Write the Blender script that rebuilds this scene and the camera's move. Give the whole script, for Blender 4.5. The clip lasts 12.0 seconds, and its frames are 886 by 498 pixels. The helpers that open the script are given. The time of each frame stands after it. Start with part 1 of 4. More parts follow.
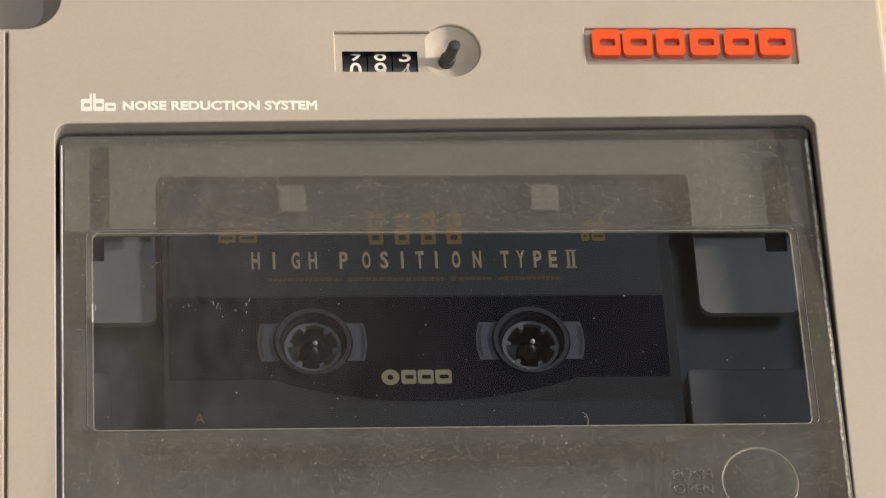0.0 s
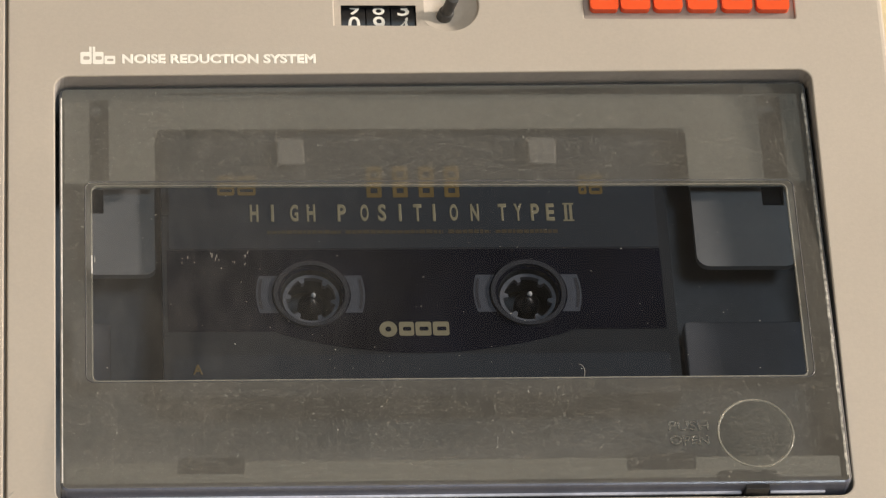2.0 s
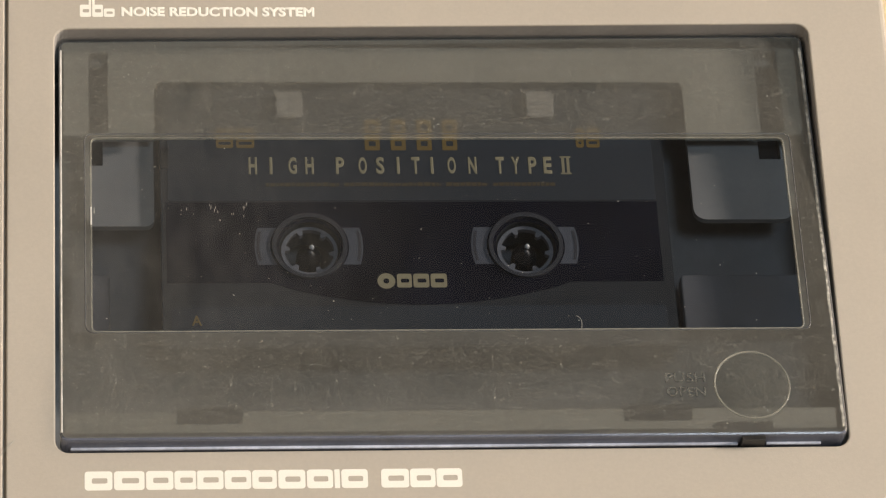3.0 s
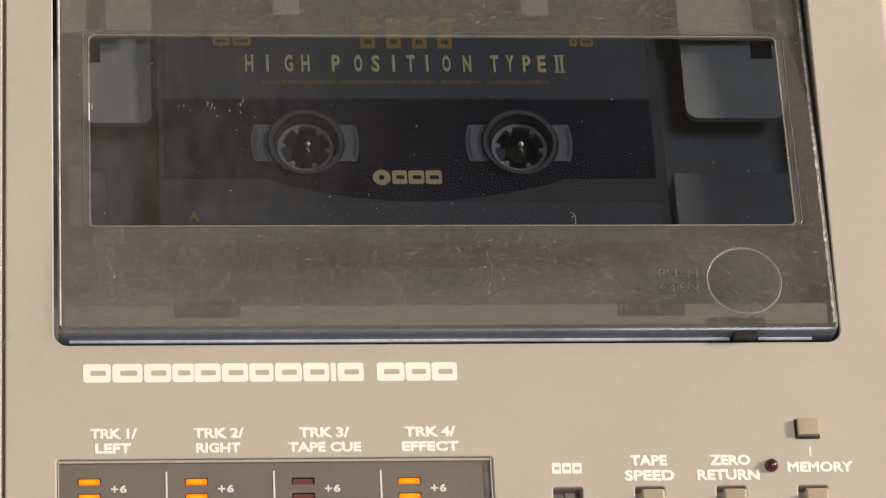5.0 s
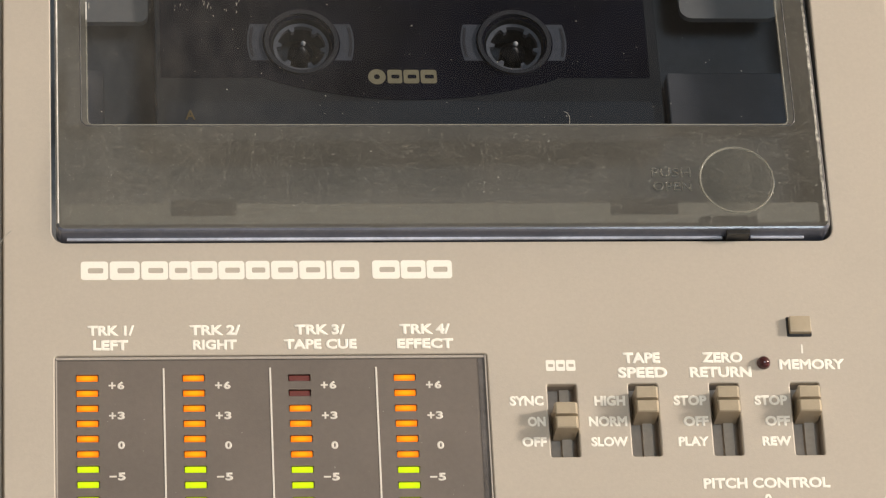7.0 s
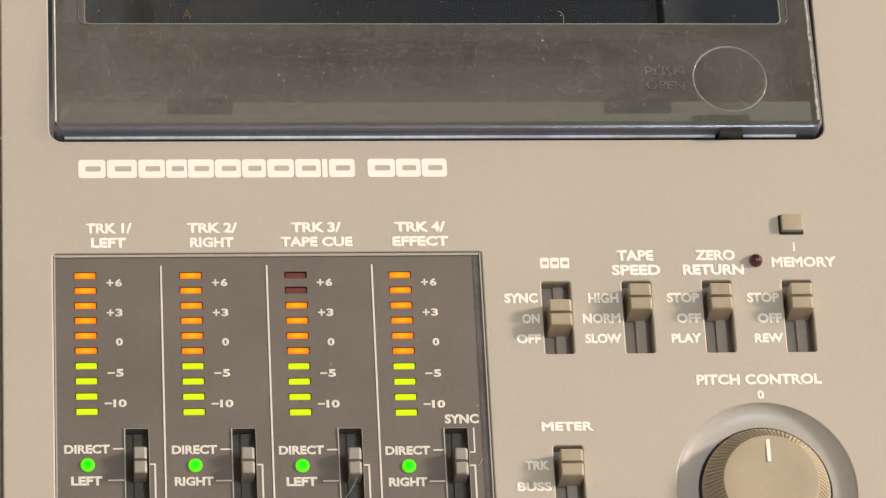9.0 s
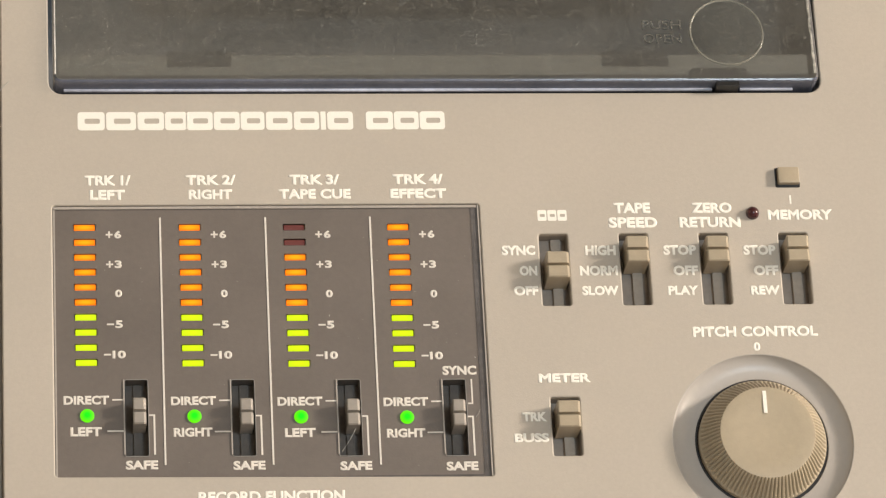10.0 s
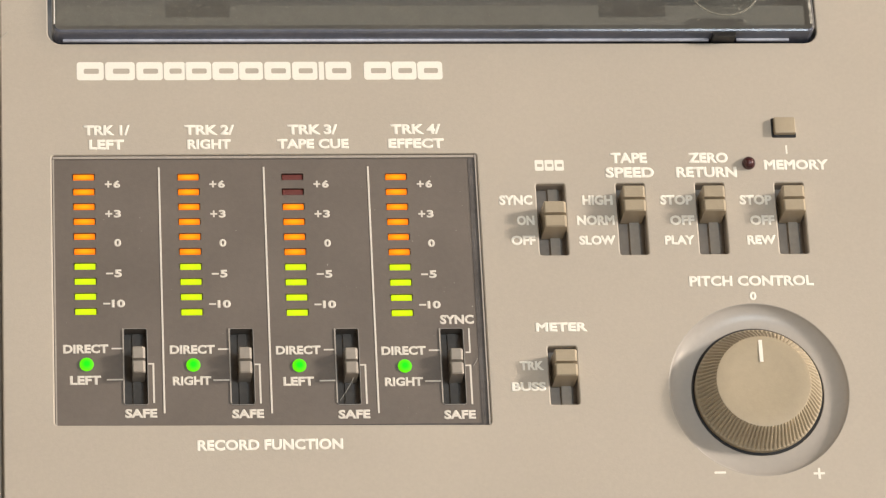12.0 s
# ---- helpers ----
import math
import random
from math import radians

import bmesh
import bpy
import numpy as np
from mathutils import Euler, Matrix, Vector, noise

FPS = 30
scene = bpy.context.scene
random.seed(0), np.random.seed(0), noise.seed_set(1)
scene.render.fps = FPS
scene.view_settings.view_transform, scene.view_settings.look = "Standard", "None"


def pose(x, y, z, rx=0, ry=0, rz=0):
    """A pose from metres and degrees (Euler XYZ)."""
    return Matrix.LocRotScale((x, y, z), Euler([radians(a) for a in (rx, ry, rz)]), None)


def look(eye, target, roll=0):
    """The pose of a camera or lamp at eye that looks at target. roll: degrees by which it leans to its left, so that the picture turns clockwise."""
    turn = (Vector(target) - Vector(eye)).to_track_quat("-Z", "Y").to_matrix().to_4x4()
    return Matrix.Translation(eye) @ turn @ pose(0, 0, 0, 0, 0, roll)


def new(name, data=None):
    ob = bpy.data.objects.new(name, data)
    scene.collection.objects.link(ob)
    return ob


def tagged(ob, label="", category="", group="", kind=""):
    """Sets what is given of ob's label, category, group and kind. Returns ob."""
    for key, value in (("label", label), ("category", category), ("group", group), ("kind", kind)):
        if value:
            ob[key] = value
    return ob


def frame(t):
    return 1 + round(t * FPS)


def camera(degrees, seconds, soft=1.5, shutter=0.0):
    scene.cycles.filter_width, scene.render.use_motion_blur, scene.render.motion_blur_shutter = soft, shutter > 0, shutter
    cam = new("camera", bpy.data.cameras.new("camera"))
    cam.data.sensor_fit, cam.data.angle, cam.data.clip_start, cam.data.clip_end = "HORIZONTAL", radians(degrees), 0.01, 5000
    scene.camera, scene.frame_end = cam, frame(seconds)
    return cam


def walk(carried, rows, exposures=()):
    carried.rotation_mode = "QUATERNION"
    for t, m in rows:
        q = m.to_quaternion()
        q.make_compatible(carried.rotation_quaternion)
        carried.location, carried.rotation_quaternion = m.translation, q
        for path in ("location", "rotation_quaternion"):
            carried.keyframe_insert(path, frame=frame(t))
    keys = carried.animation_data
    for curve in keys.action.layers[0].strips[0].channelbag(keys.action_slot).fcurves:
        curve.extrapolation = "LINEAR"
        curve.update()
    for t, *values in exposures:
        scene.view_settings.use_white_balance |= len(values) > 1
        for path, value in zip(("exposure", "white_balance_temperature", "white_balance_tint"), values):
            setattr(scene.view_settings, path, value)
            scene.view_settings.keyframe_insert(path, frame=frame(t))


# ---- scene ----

# All measures below are millimetres on the recorder's top panel; z = 0 is the panel's face.
from mathutils.geometry import delaunay_2d_cdt

MM = 0.001
LONG = 0.977          # the plan below is drawn a little long in y; circles are drawn true
FACE = 0.085          # height of the panel's face over the desk, metres

# ---- camera ----
cam = camera(13.0, 12.0, soft=1.25)
ROWS = [
    (0.0, -1.91, -277.51, 670.81, 27.599, -4.645, -2.822),
    (0.5, -1.68, -277.79, 671.05, 27.512, -4.661, -2.747),
    (1.0, -1.43, -278.95, 671.40, 27.436, -4.643, -2.753),
    (1.5, -1.36, -280.71, 671.64, 27.344, -4.625, -2.773),
    (2.0, -1.30, -283.26, 671.71, 27.246, -4.650, -2.727),
    (2.5, -1.72, -286.29, 671.75, 27.122, -4.724, -2.666),
    (3.0, -2.90, -288.90, 672.23, 26.901, -4.816, -2.684),
    (5.0, -8.08, -297.38, 674.91, 25.862, -5.266, -2.714),
    (5.5, -8.55, -297.94, 675.80, 25.516, -5.324, -2.704),
    (6.0, -9.15, -298.63, 676.74, 25.154, -5.383, -2.708),
    (6.5, -9.80, -299.92, 677.89, 24.828, -5.430, -2.736),
    (7.0, -10.62, -300.85, 678.78, 24.485, -5.503, -2.745),
    (9.0, -13.71, -303.83, 683.39, 23.061, -5.752, -2.837),
    (9.5, -14.73, -305.33, 684.54, 22.765, -5.832, -2.855),
    (10.0, -15.11, -306.24, 685.43, 22.468, -5.876, -2.833),
    (10.5, -15.49, -306.96, 686.25, 22.222, -5.908, -2.844),
    (11.0, -16.08, -307.15, 687.13, 22.003, -5.959, -2.856),
    (11.5, -16.01, -307.44, 687.26, 21.855, -5.964, -2.836),
    (12.0, -15.99, -307.72, 688.42, 21.745, -5.955, -2.832),
]
walk(cam, [(t, pose(x * MM, y * MM, z * MM + FACE, rx, ry, rz)) for t, x, y, z, rx, ry, rz in ROWS],
     exposures=[(0.0, 0.0), (12.0, 0.0)])

# ---- light ----
world = bpy.data.worlds.new("room_air")
scene.world = world
world.use_nodes = True
world.node_tree.nodes["Background"].inputs[0].default_value = (1.0, 0.93, 0.84, 1)
world.node_tree.nodes["Background"].inputs[1].default_value = 0.02


def area_lamp(name, eye, target, size, watts, colour):
    data = bpy.data.lights.new(name, "AREA")
    data.shape, data.size, data.energy, data.color = "DISK", size, watts, colour
    ob = new(name, data)
    ob.matrix_world = look(eye, target)
    return ob


area_lamp("standing_lamp_light", (4.60, 0.85, 2.17), (0.07, 0.02, 0.085), 0.62, 290, (1.0, 0.872, 0.748))
# unseen cool fill, added overhead to soften the warm lamp's shadows
area_lamp("cool_fill_light", (0.62, -0.30, 2.25), (0.05, 0.0, 0.0), 0.6, 15.0, (0.76, 0.90, 1.0))


# ---- materials ----
def material(name, colour, rough=0.5, metal=0.0, grain=0.0, grain_size=900.0, stain=0.0, stain_size=60.0, bump=0.0,
             bump_size=2500.0, coat=0.0, specular=0.5, emit=None, power=0.0):
    """Colour with fine grain, wide stains and relief, sized in features per metre."""
    m = bpy.data.materials.new(name)
    m.use_nodes = True
    nt = m.node_tree
    b = nt.nodes["Principled BSDF"]
    b.inputs["Base Color"].default_value = (*colour, 1)
    b.inputs["Roughness"].default_value = rough
    b.inputs["Metallic"].default_value = metal
    b.inputs["Coat Weight"].default_value = coat
    b.inputs["Specular IOR Level"].default_value = specular
    geo = nt.nodes.new("ShaderNodeNewGeometry")

    def noise_node(size, detail=3.0):
        n = nt.nodes.new("ShaderNodeTexNoise")
        n.inputs["Scale"].default_value, n.inputs["Detail"].default_value = size, detail
        nt.links.new(geo.outputs["Position"], n.inputs["Vector"])
        return n

    last = None
    for amount, size in ((grain, grain_size), (stain, stain_size)):
        if amount <= 0:
            continue
        n = noise_node(size)
        ramp = nt.nodes.new("ShaderNodeMapRange")
        ramp.inputs["From Min"].default_value, ramp.inputs["From Max"].default_value = 0.3, 0.7
        ramp.inputs["To Min"].default_value, ramp.inputs["To Max"].default_value = 1 - amount, 1 + amount
        nt.links.new(n.outputs["Fac"], ramp.inputs["Value"])
        mul = nt.nodes.new("ShaderNodeVectorMath")
        mul.operation = "MULTIPLY"
        mul.inputs[0].default_value = colour
        if last:
            nt.links.new(last, mul.inputs[0])
        nt.links.new(ramp.outputs[0], mul.inputs[1])
        last = mul.outputs[0]
    if last:
        nt.links.new(last, b.inputs["Base Color"])
    if bump > 0:
        n = noise_node(bump_size)
        k = nt.nodes.new("ShaderNodeBump")
        k.inputs["Strength"].default_value, k.inputs["Distance"].default_value = bump, 0.0002
        nt.links.new(n.outputs["Fac"], k.inputs["Height"])
        nt.links.new(k.outputs[0], b.inputs["Normal"])
    if emit:
        b.inputs["Emission Color"].default_value = (*emit, 1)
        b.inputs["Emission Strength"].default_value = power
    return m


def smoked(name, tint, body, haze, blur, dust=0.0, gloss=0.06, gloss_rough=0.15, dust_glare=0.0):
    """Smoked clear plastic: tinted see-through, a hazy body, a gloss on top and specks of dust."""
    m = bpy.data.materials.new(name)
    m.use_nodes = True
    nt = m.node_tree
    nt.nodes.remove(nt.nodes["Principled BSDF"])
    out = nt.nodes["Material Output"]
    geo = nt.nodes.new("ShaderNodeNewGeometry")
    if blur > 0:
        see = nt.nodes.new("ShaderNodeBsdfRefraction")
        see.inputs["IOR"].default_value, see.inputs["Roughness"].default_value = 1.22, blur
    else:
        see = nt.nodes.new("ShaderNodeBsdfTransparent")
    see.inputs["Color"].default_value = (*tint, 1)
    dif = nt.nodes.new("ShaderNodeBsdfDiffuse")
    dif.inputs["Color"].default_value = (*body, 1)
    mix = nt.nodes.new("ShaderNodeMixShader")
    mix.inputs[0].default_value = haze
    nt.links.new(see.outputs[0], mix.inputs[1])
    nt.links.new(dif.outputs[0], mix.inputs[2])
    # cloudy haze, uneven over the sheet
    cloud = nt.nodes.new("ShaderNodeTexNoise")
    cloud.inputs["Scale"].default_value, cloud.inputs["Detail"].default_value = 55.0, 12.0
    cloud.inputs["Roughness"].default_value = 0.82
    nt.links.new(geo.outputs["Position"], cloud.inputs["Vector"])
    span = nt.nodes.new("ShaderNodeMapRange")
    span.inputs["From Min"].default_value, span.inputs["From Max"].default_value = 0.3, 0.7
    span.inputs["To Min"].default_value, span.inputs["To Max"].default_value = haze * 0.62, min(1.0, haze * 1.38)
    nt.links.new(cloud.outputs["Fac"], span.inputs["Value"])
    fac = span.outputs[0]
    if dust_glare > 0:
        # smudged dust and reflected room light, painted as haze thickening to the left
        where = nt.nodes.new("ShaderNodeSeparateXYZ")
        nt.links.new(geo.outputs["Position"], where.inputs[0])
        thin = nt.nodes.new("ShaderNodeMapRange")
        thin.interpolation_type = "SMOOTHSTEP"
        thin.inputs["From Min"].default_value, thin.inputs["From Max"].default_value = 0.0, 0.085
        thin.inputs["To Min"].default_value, thin.inputs["To Max"].default_value = dust_glare, 0.0
        nt.links.new(where.outputs[0], thin.inputs["Value"])
        streak = nt.nodes.new("ShaderNodeTexNoise")
        streak.inputs["Scale"].default_value, streak.inputs["Detail"].default_value = 300.0, 10.0
        long = nt.nodes.new("ShaderNodeVectorMath")
        long.operation = "MULTIPLY"
        long.inputs[1].default_value = (1.0, 0.45, 1.0)
        nt.links.new(geo.outputs["Position"], long.inputs[0])
        nt.links.new(long.outputs[0], streak.inputs["Vector"])
        uneven = nt.nodes.new("ShaderNodeMapRange")
        uneven.inputs["From Min"].default_value, uneven.inputs["From Max"].default_value = 0.35, 0.7
        uneven.inputs["To Min"].default_value, uneven.inputs["To Max"].default_value = 0.7, 1.45
        nt.links.new(streak.outputs["Fac"], uneven.inputs["Value"])
        shaped = nt.nodes.new("ShaderNodeMath")
        shaped.operation = "MULTIPLY"
        nt.links.new(thin.outputs[0], shaped.inputs[0])
        nt.links.new(uneven.outputs[0], shaped.inputs[1])
        summed = nt.nodes.new("ShaderNodeMath")
        nt.links.new(fac, summed.inputs[0])
        nt.links.new(shaped.outputs[0], summed.inputs[1])
        fac = summed.outputs[0]
    body_out = mix.outputs[0]
    if dust > 0:
        # round specks of many sizes, most of them faint
        cut = None
        for size, share in ((1150.0, 0.75), (1700.0, 0.2), (2700.0, 0.0)):
            cell = nt.nodes.new("ShaderNodeTexVoronoi")
            cell.inputs["Scale"].default_value = size
            nt.links.new(geo.outputs["Position"], cell.inputs["Vector"])
            near = nt.nodes.new("ShaderNodeMapRange")
            near.inputs["From Min"].default_value, near.inputs["From Max"].default_value = 0.05, 0.42
            near.inputs["To Min"].default_value, near.inputs["To Max"].default_value = dust * (0.8 if size < 1500 else 0.6), 0.0
            nt.links.new(cell.outputs["Distance"], near.inputs["Value"])
            split = nt.nodes.new("ShaderNodeSeparateColor")
            nt.links.new(cell.outputs["Color"], split.inputs[0])
            pick = nt.nodes.new("ShaderNodeMapRange")
            pick.inputs["From Min"].default_value, pick.inputs["From Max"].default_value = share, 1.0
            nt.links.new(split.outputs[0], pick.inputs["Value"])
            both = nt.nodes.new("ShaderNodeMath")
            both.operation = "MULTIPLY"
            nt.links.new(near.outputs[0], both.inputs[0])
            nt.links.new(pick.outputs[0], both.inputs[1])
            if cut is None:
                cut = both
            else:
                total = nt.nodes.new("ShaderNodeMath")
                total.operation, total.use_clamp = "ADD", True
                nt.links.new(cut.outputs[0], total.inputs[0])
                nt.links.new(both.outputs[0], total.inputs[1])
                cut = total
        pale = nt.nodes.new("ShaderNodeBsdfDiffuse")
        pale.inputs["Color"].default_value = (0.42, 0.41, 0.37, 1)
        dusty = nt.nodes.new("ShaderNodeMixShader")
        nt.links.new(cut.outputs[0], dusty.inputs[0])
        nt.links.new(mix.outputs[0], dusty.inputs[1])
        nt.links.new(pale.outputs[0], dusty.inputs[2])
        body_out = dusty.outputs[0]
    nt.links.new(fac, mix.inputs[0])
    glo = nt.nodes.new("ShaderNodeBsdfGlossy")
    glo.inputs["Roughness"].default_value = gloss_rough
    fres = nt.nodes.new("ShaderNodeFresnel")
    fres.inputs["IOR"].default_value = 1.0 + gloss * 8
    top = nt.nodes.new("ShaderNodeMixShader")
    nt.links.new(fres.outputs[0], top.inputs[0])
    nt.links.new(body_out, top.inputs[1])
    nt.links.new(glo.outputs[0], top.inputs[2])
    nt.links.new(top.outputs[0], out.inputs["Surface"])
    return m


PANEL = material("beige_grey_plastic", (0.485, 0.437, 0.375), 0.55, grain=0.025, grain_size=1500, stain=0.03, stain_size=25, bump=0.12, bump_size=3500)
DARKPANEL = material("meter_plate_plastic", (0.160, 0.138, 0.122), 0.42, grain=0.04, grain_size=900, stain=0.08, stain_size=60, bump=0.1)
GREY = material("grey_plastic", (0.27, 0.257, 0.24), 0.5, grain=0.03, stain=0.05, bump=0.1)
KNOB = material("knob_plastic", (0.42, 0.355, 0.255), 0.45, grain=0.03, stain=0.04, bump=0.1)
LEVER = material("lever_plastic", (0.41, 0.35, 0.26), 0.24, grain=0.03, stain=0.05, bump=0.1)
METALGREY = material("pewter_lever_plastic", (0.37, 0.34, 0.305), 0.25, 0.15, grain=0.04, stain=0.05)
SLOT = material("slot_liner_plastic", (0.31, 0.275, 0.24), 0.5, grain=0.06, stain=0.1, stain_size=200)
SLOTDARK = material("dark_slot_liner_plastic", (0.125, 0.112, 0.10), 0.4, grain=0.1, stain=0.15, stain_size=300)
RAIL = material("slot_rail_plastic", (0.38, 0.335, 0.285), 0.45, grain=0.06)
BLACK = material("black_plastic", (0.012, 0.012, 0.013), 0.4, grain=0.2)
CHARCOAL = material("charcoal_plastic", (0.05, 0.05, 0.05), 0.45, grain=0.1, stain=0.1)
INK = material("white_print", (0.93, 0.905, 0.83), 0.6, grain=0.03, grain_size=4000)
DULLINK = material("greyed_white_print", (0.74, 0.70, 0.64), 0.6, grain=0.04, grain_size=4000)
ORANGE = material("orange_badge_enamel", (0.86, 0.10, 0.022), 0.35, grain=0.03)
CHROME = material("grey_badge_plate", (0.36, 0.32, 0.29), 0.35, 0.2)
AMBER = material("gold_label_print", (0.22, 0.145, 0.045), 0.45, grain=0.1)
GOLD = material("pale_gold_print", (0.38, 0.33, 0.2), 0.4, grain=0.08)
BROWN = material("brown_fine_print", (0.11, 0.08, 0.04), 0.5, grain=0.3, grain_size=3000)
TAPESHELL = material("smoke_grey_cassette_plastic", (0.036, 0.040, 0.044), 0.35, grain=0.1, stain=0.15)
TAPELABEL = material("dark_grey_cassette_label", (0.032, 0.039, 0.047), 0.6, grain=0.08, stain=0.1)
TAPEWINDOW = material("navy_cassette_window", (0.009, 0.010, 0.019), 0.4, stain=0.3, specular=0.15)
HUBWHITE = material("hub_white_plastic", (0.175, 0.18, 0.195), 0.35, grain=0.08, stain=0.15, stain_size=300)
HUBRING = material("grey_hub_ring", (0.055, 0.057, 0.064), 0.35, grain=0.1)
FROSTWIN = material("frosted_blue_grey_strip", (0.105, 0.112, 0.13), 0.4, grain=0.15)
DECKPLATE = material("deck_light_grey_plate", (0.29, 0.28, 0.245), 0.5, grain=0.04, stain=0.08)
DECKDARK = material("deck_dark_well", (0.15, 0.15, 0.15), 0.5, grain=0.1, stain=0.15)


def lit(name, middle, edge, power):
    """A lit diffuser: hottest over its chip, deeper in colour towards its ends."""
    m = material(name, (0.01, 0.01, 0.01), 0.6, specular=0.1, emit=middle, power=power)
    nt = m.node_tree
    tc = nt.nodes.new("ShaderNodeTexCoord")
    off = nt.nodes.new("ShaderNodeVectorMath")
    off.operation = "SUBTRACT"
    off.inputs[1].default_value = (0.5, 0.5, 0.5)
    nt.links.new(tc.outputs["Generated"], off.inputs[0])
    flat = nt.nodes.new("ShaderNodeVectorMath")
    flat.operation = "MULTIPLY"
    flat.inputs[1].default_value = (1, 1, 0)
    nt.links.new(off.outputs[0], flat.inputs[0])
    length = nt.nodes.new("ShaderNodeVectorMath")
    length.operation = "LENGTH"
    nt.links.new(flat.outputs[0], length.inputs[0])
    span = nt.nodes.new("ShaderNodeMapRange")
    span.inputs["From Min"].default_value, span.inputs["From Max"].default_value = 0.15, 0.58
    nt.links.new(length.outputs["Value"], span.inputs["Value"])
    mix = nt.nodes.new("ShaderNodeMix")
    mix.data_type = "RGBA"
    mix.inputs["A"].default_value, mix.inputs["B"].default_value = (*middle, 1), (*edge, 1)
    nt.links.new(span.outputs[0], mix.inputs["Factor"])
    nt.links.new(mix.outputs["Result"], nt.nodes["Principled BSDF"].inputs["Emission Color"])
    return m


LIT_ORANGE = lit("lit_orange_segment", (1.0, 0.40, 0.0), (1.0, 0.19, 0.0), 1.25)
# unlit segment; a faint glow is added to lift its dark red
DIM_RED = material("unlit_red_segment", (0.10, 0.035, 0.032), 0.4, emit=(1.0, 0.06, 0.03), power=0.05)
LIT_LIME = lit("lit_lime_segment", (0.78, 0.98, 0.001), (0.66, 0.86, 0.001), 1.1)
LIT_GREEN = lit("lit_green_lamp", (0.004, 1.0, 0.003), (0.22, 0.90, 0.006), 1.0)
COVEREDGE = material("smoky_cover_edge", (0.115, 0.108, 0.108), 0.18, grain=0.1, stain=0.2, stain_size=150)
# smoother panel plastic, its colour cooled and darkened for the dish's shade
DISHSHADE = material("shade_toned_dish_plastic", (0.43, 0.402, 0.372), 0.33, grain=0.02, stain=0.03, stain_size=25)
DARK_RED = material("unlit_red_lens", (0.05, 0.006, 0.010), 0.12, coat=0.6)
FROST = smoked("frosted_smoked_plastic", (0.55, 0.55, 0.535), (0.166, 0.16, 0.142), 0.39, 0.42, dust=0.5, gloss=0.05, gloss_rough=0.25, dust_glare=0.12)
CLEAR = smoked("clear_smoked_plastic", (0.46, 0.485, 0.535), (0.19, 0.183, 0.17), 0.02, 0.0, dust=0.0, gloss=0.028, gloss_rough=0.08, dust_glare=0.16)
# paler copies of the door's plastic, painting light on ridges and raised letters
RIDGE = smoked("polished_smoked_edge", (0.7, 0.7, 0.66), (0.45, 0.44, 0.38), 0.45, 0.0, gloss=0.07, gloss_rough=0.15)
EMBOSS = smoked("embossed_smoked_plastic", (0.5, 0.5, 0.48), (0.25, 0.25, 0.23), 0.4, 0.0, gloss=0.07, gloss_rough=0.2)
SPOT = smoked("speckled_smoked_spot", (0.72, 0.72, 0.70), (0.2, 0.2, 0.18), 0.18, 0.0, dust=0.5, gloss=0.07, gloss_rough=0.22)
# door's plastic darkened, painting in the shade on its sides and groove
SHADEEDGE = smoked("shaded_smoked_edge", (0.45, 0.46, 0.47), (0.11, 0.11, 0.115), 0.7, 0.0, gloss=0.06, gloss_rough=0.35)
# bluish body paints in the cool surroundings mirrored by the door's front
EDGESHEEN = smoked("blue_sheen_door_edge", (0.4, 0.42, 0.48), (0.17, 0.185, 0.24), 0.8, 0.0, gloss=0.07, gloss_rough=0.12)
# deck plate's grey, toned down to paint in dimmer light beside the tape
DIMPLATE = material("deck_grey_dimmed_plate", (0.265, 0.26, 0.245), 0.5, grain=0.04, stain=0.1)
SURROUND = material("dark_grey_frame_plastic", (0.36, 0.345, 0.335), 0.45, grain=0.05, stain=0.08)
DESK = material("pale_desk_board", (0.66, 0.56, 0.36), 0.5, grain=0.06, grain_size=400, stain=0.06, stain_size=20)
WALL = material("cream_wall_paint", (0.40, 0.375, 0.335), 0.8, grain=0.03, grain_size=200, stain=0.04, stain_size=3, bump=0.1, bump_size=300)
CEILING = material("white_ceiling_paint", (0.78, 0.75, 0.68), 0.85, grain=0.02, grain_size=200, stain=0.03, stain_size=2)
FLOOR = material("brown_floor_boards", (0.15, 0.11, 0.075), 0.5, grain=0.1, grain_size=60, stain=0.15, stain_size=4)
# pale colour for painted highlights on polished parts
GLINT = material("painted_glint_plastic", (0.62, 0.61, 0.58), 0.18, grain=0.12, grain_size=600, stain=0.25, stain_size=90)
# colour of the added front band, its cool reflection painted in
BANDBLUE = material("blue_reflection_band", (0.13, 0.135, 0.17), 0.3, grain=0.1, stain=0.25, stain_size=60)
WORN = material("worn_smoked_plastic_edge", (0.33, 0.32, 0.29), 0.3, grain=0.55, grain_size=900, stain=0.45, stain_size=120)
DECKSTEP = material("deck_dark_step_plastic", (0.125, 0.125, 0.13), 0.5, grain=0.06, stain=0.2)
# pale blue that paints in the highlight on the door's foot
FOOTGLINT = material("pale_blue_foot_glint", (0.5, 0.53, 0.63), 0.2, grain=0.1, stain=0.3, stain_size=60)
RIMCLEAR = material("pale_slot_rim", (0.42, 0.385, 0.35), 0.3, grain=0.06)
DUST = material("pale_dust", (0.42, 0.41, 0.375), 0.9)


# ---- mesh helpers ----
TILT = Matrix.Translation((0, 0, 3.4)) @ Matrix.Rotation(math.atan(-0.07), 4, "X")   # the cassette door's slope
WORLD_AT = {}


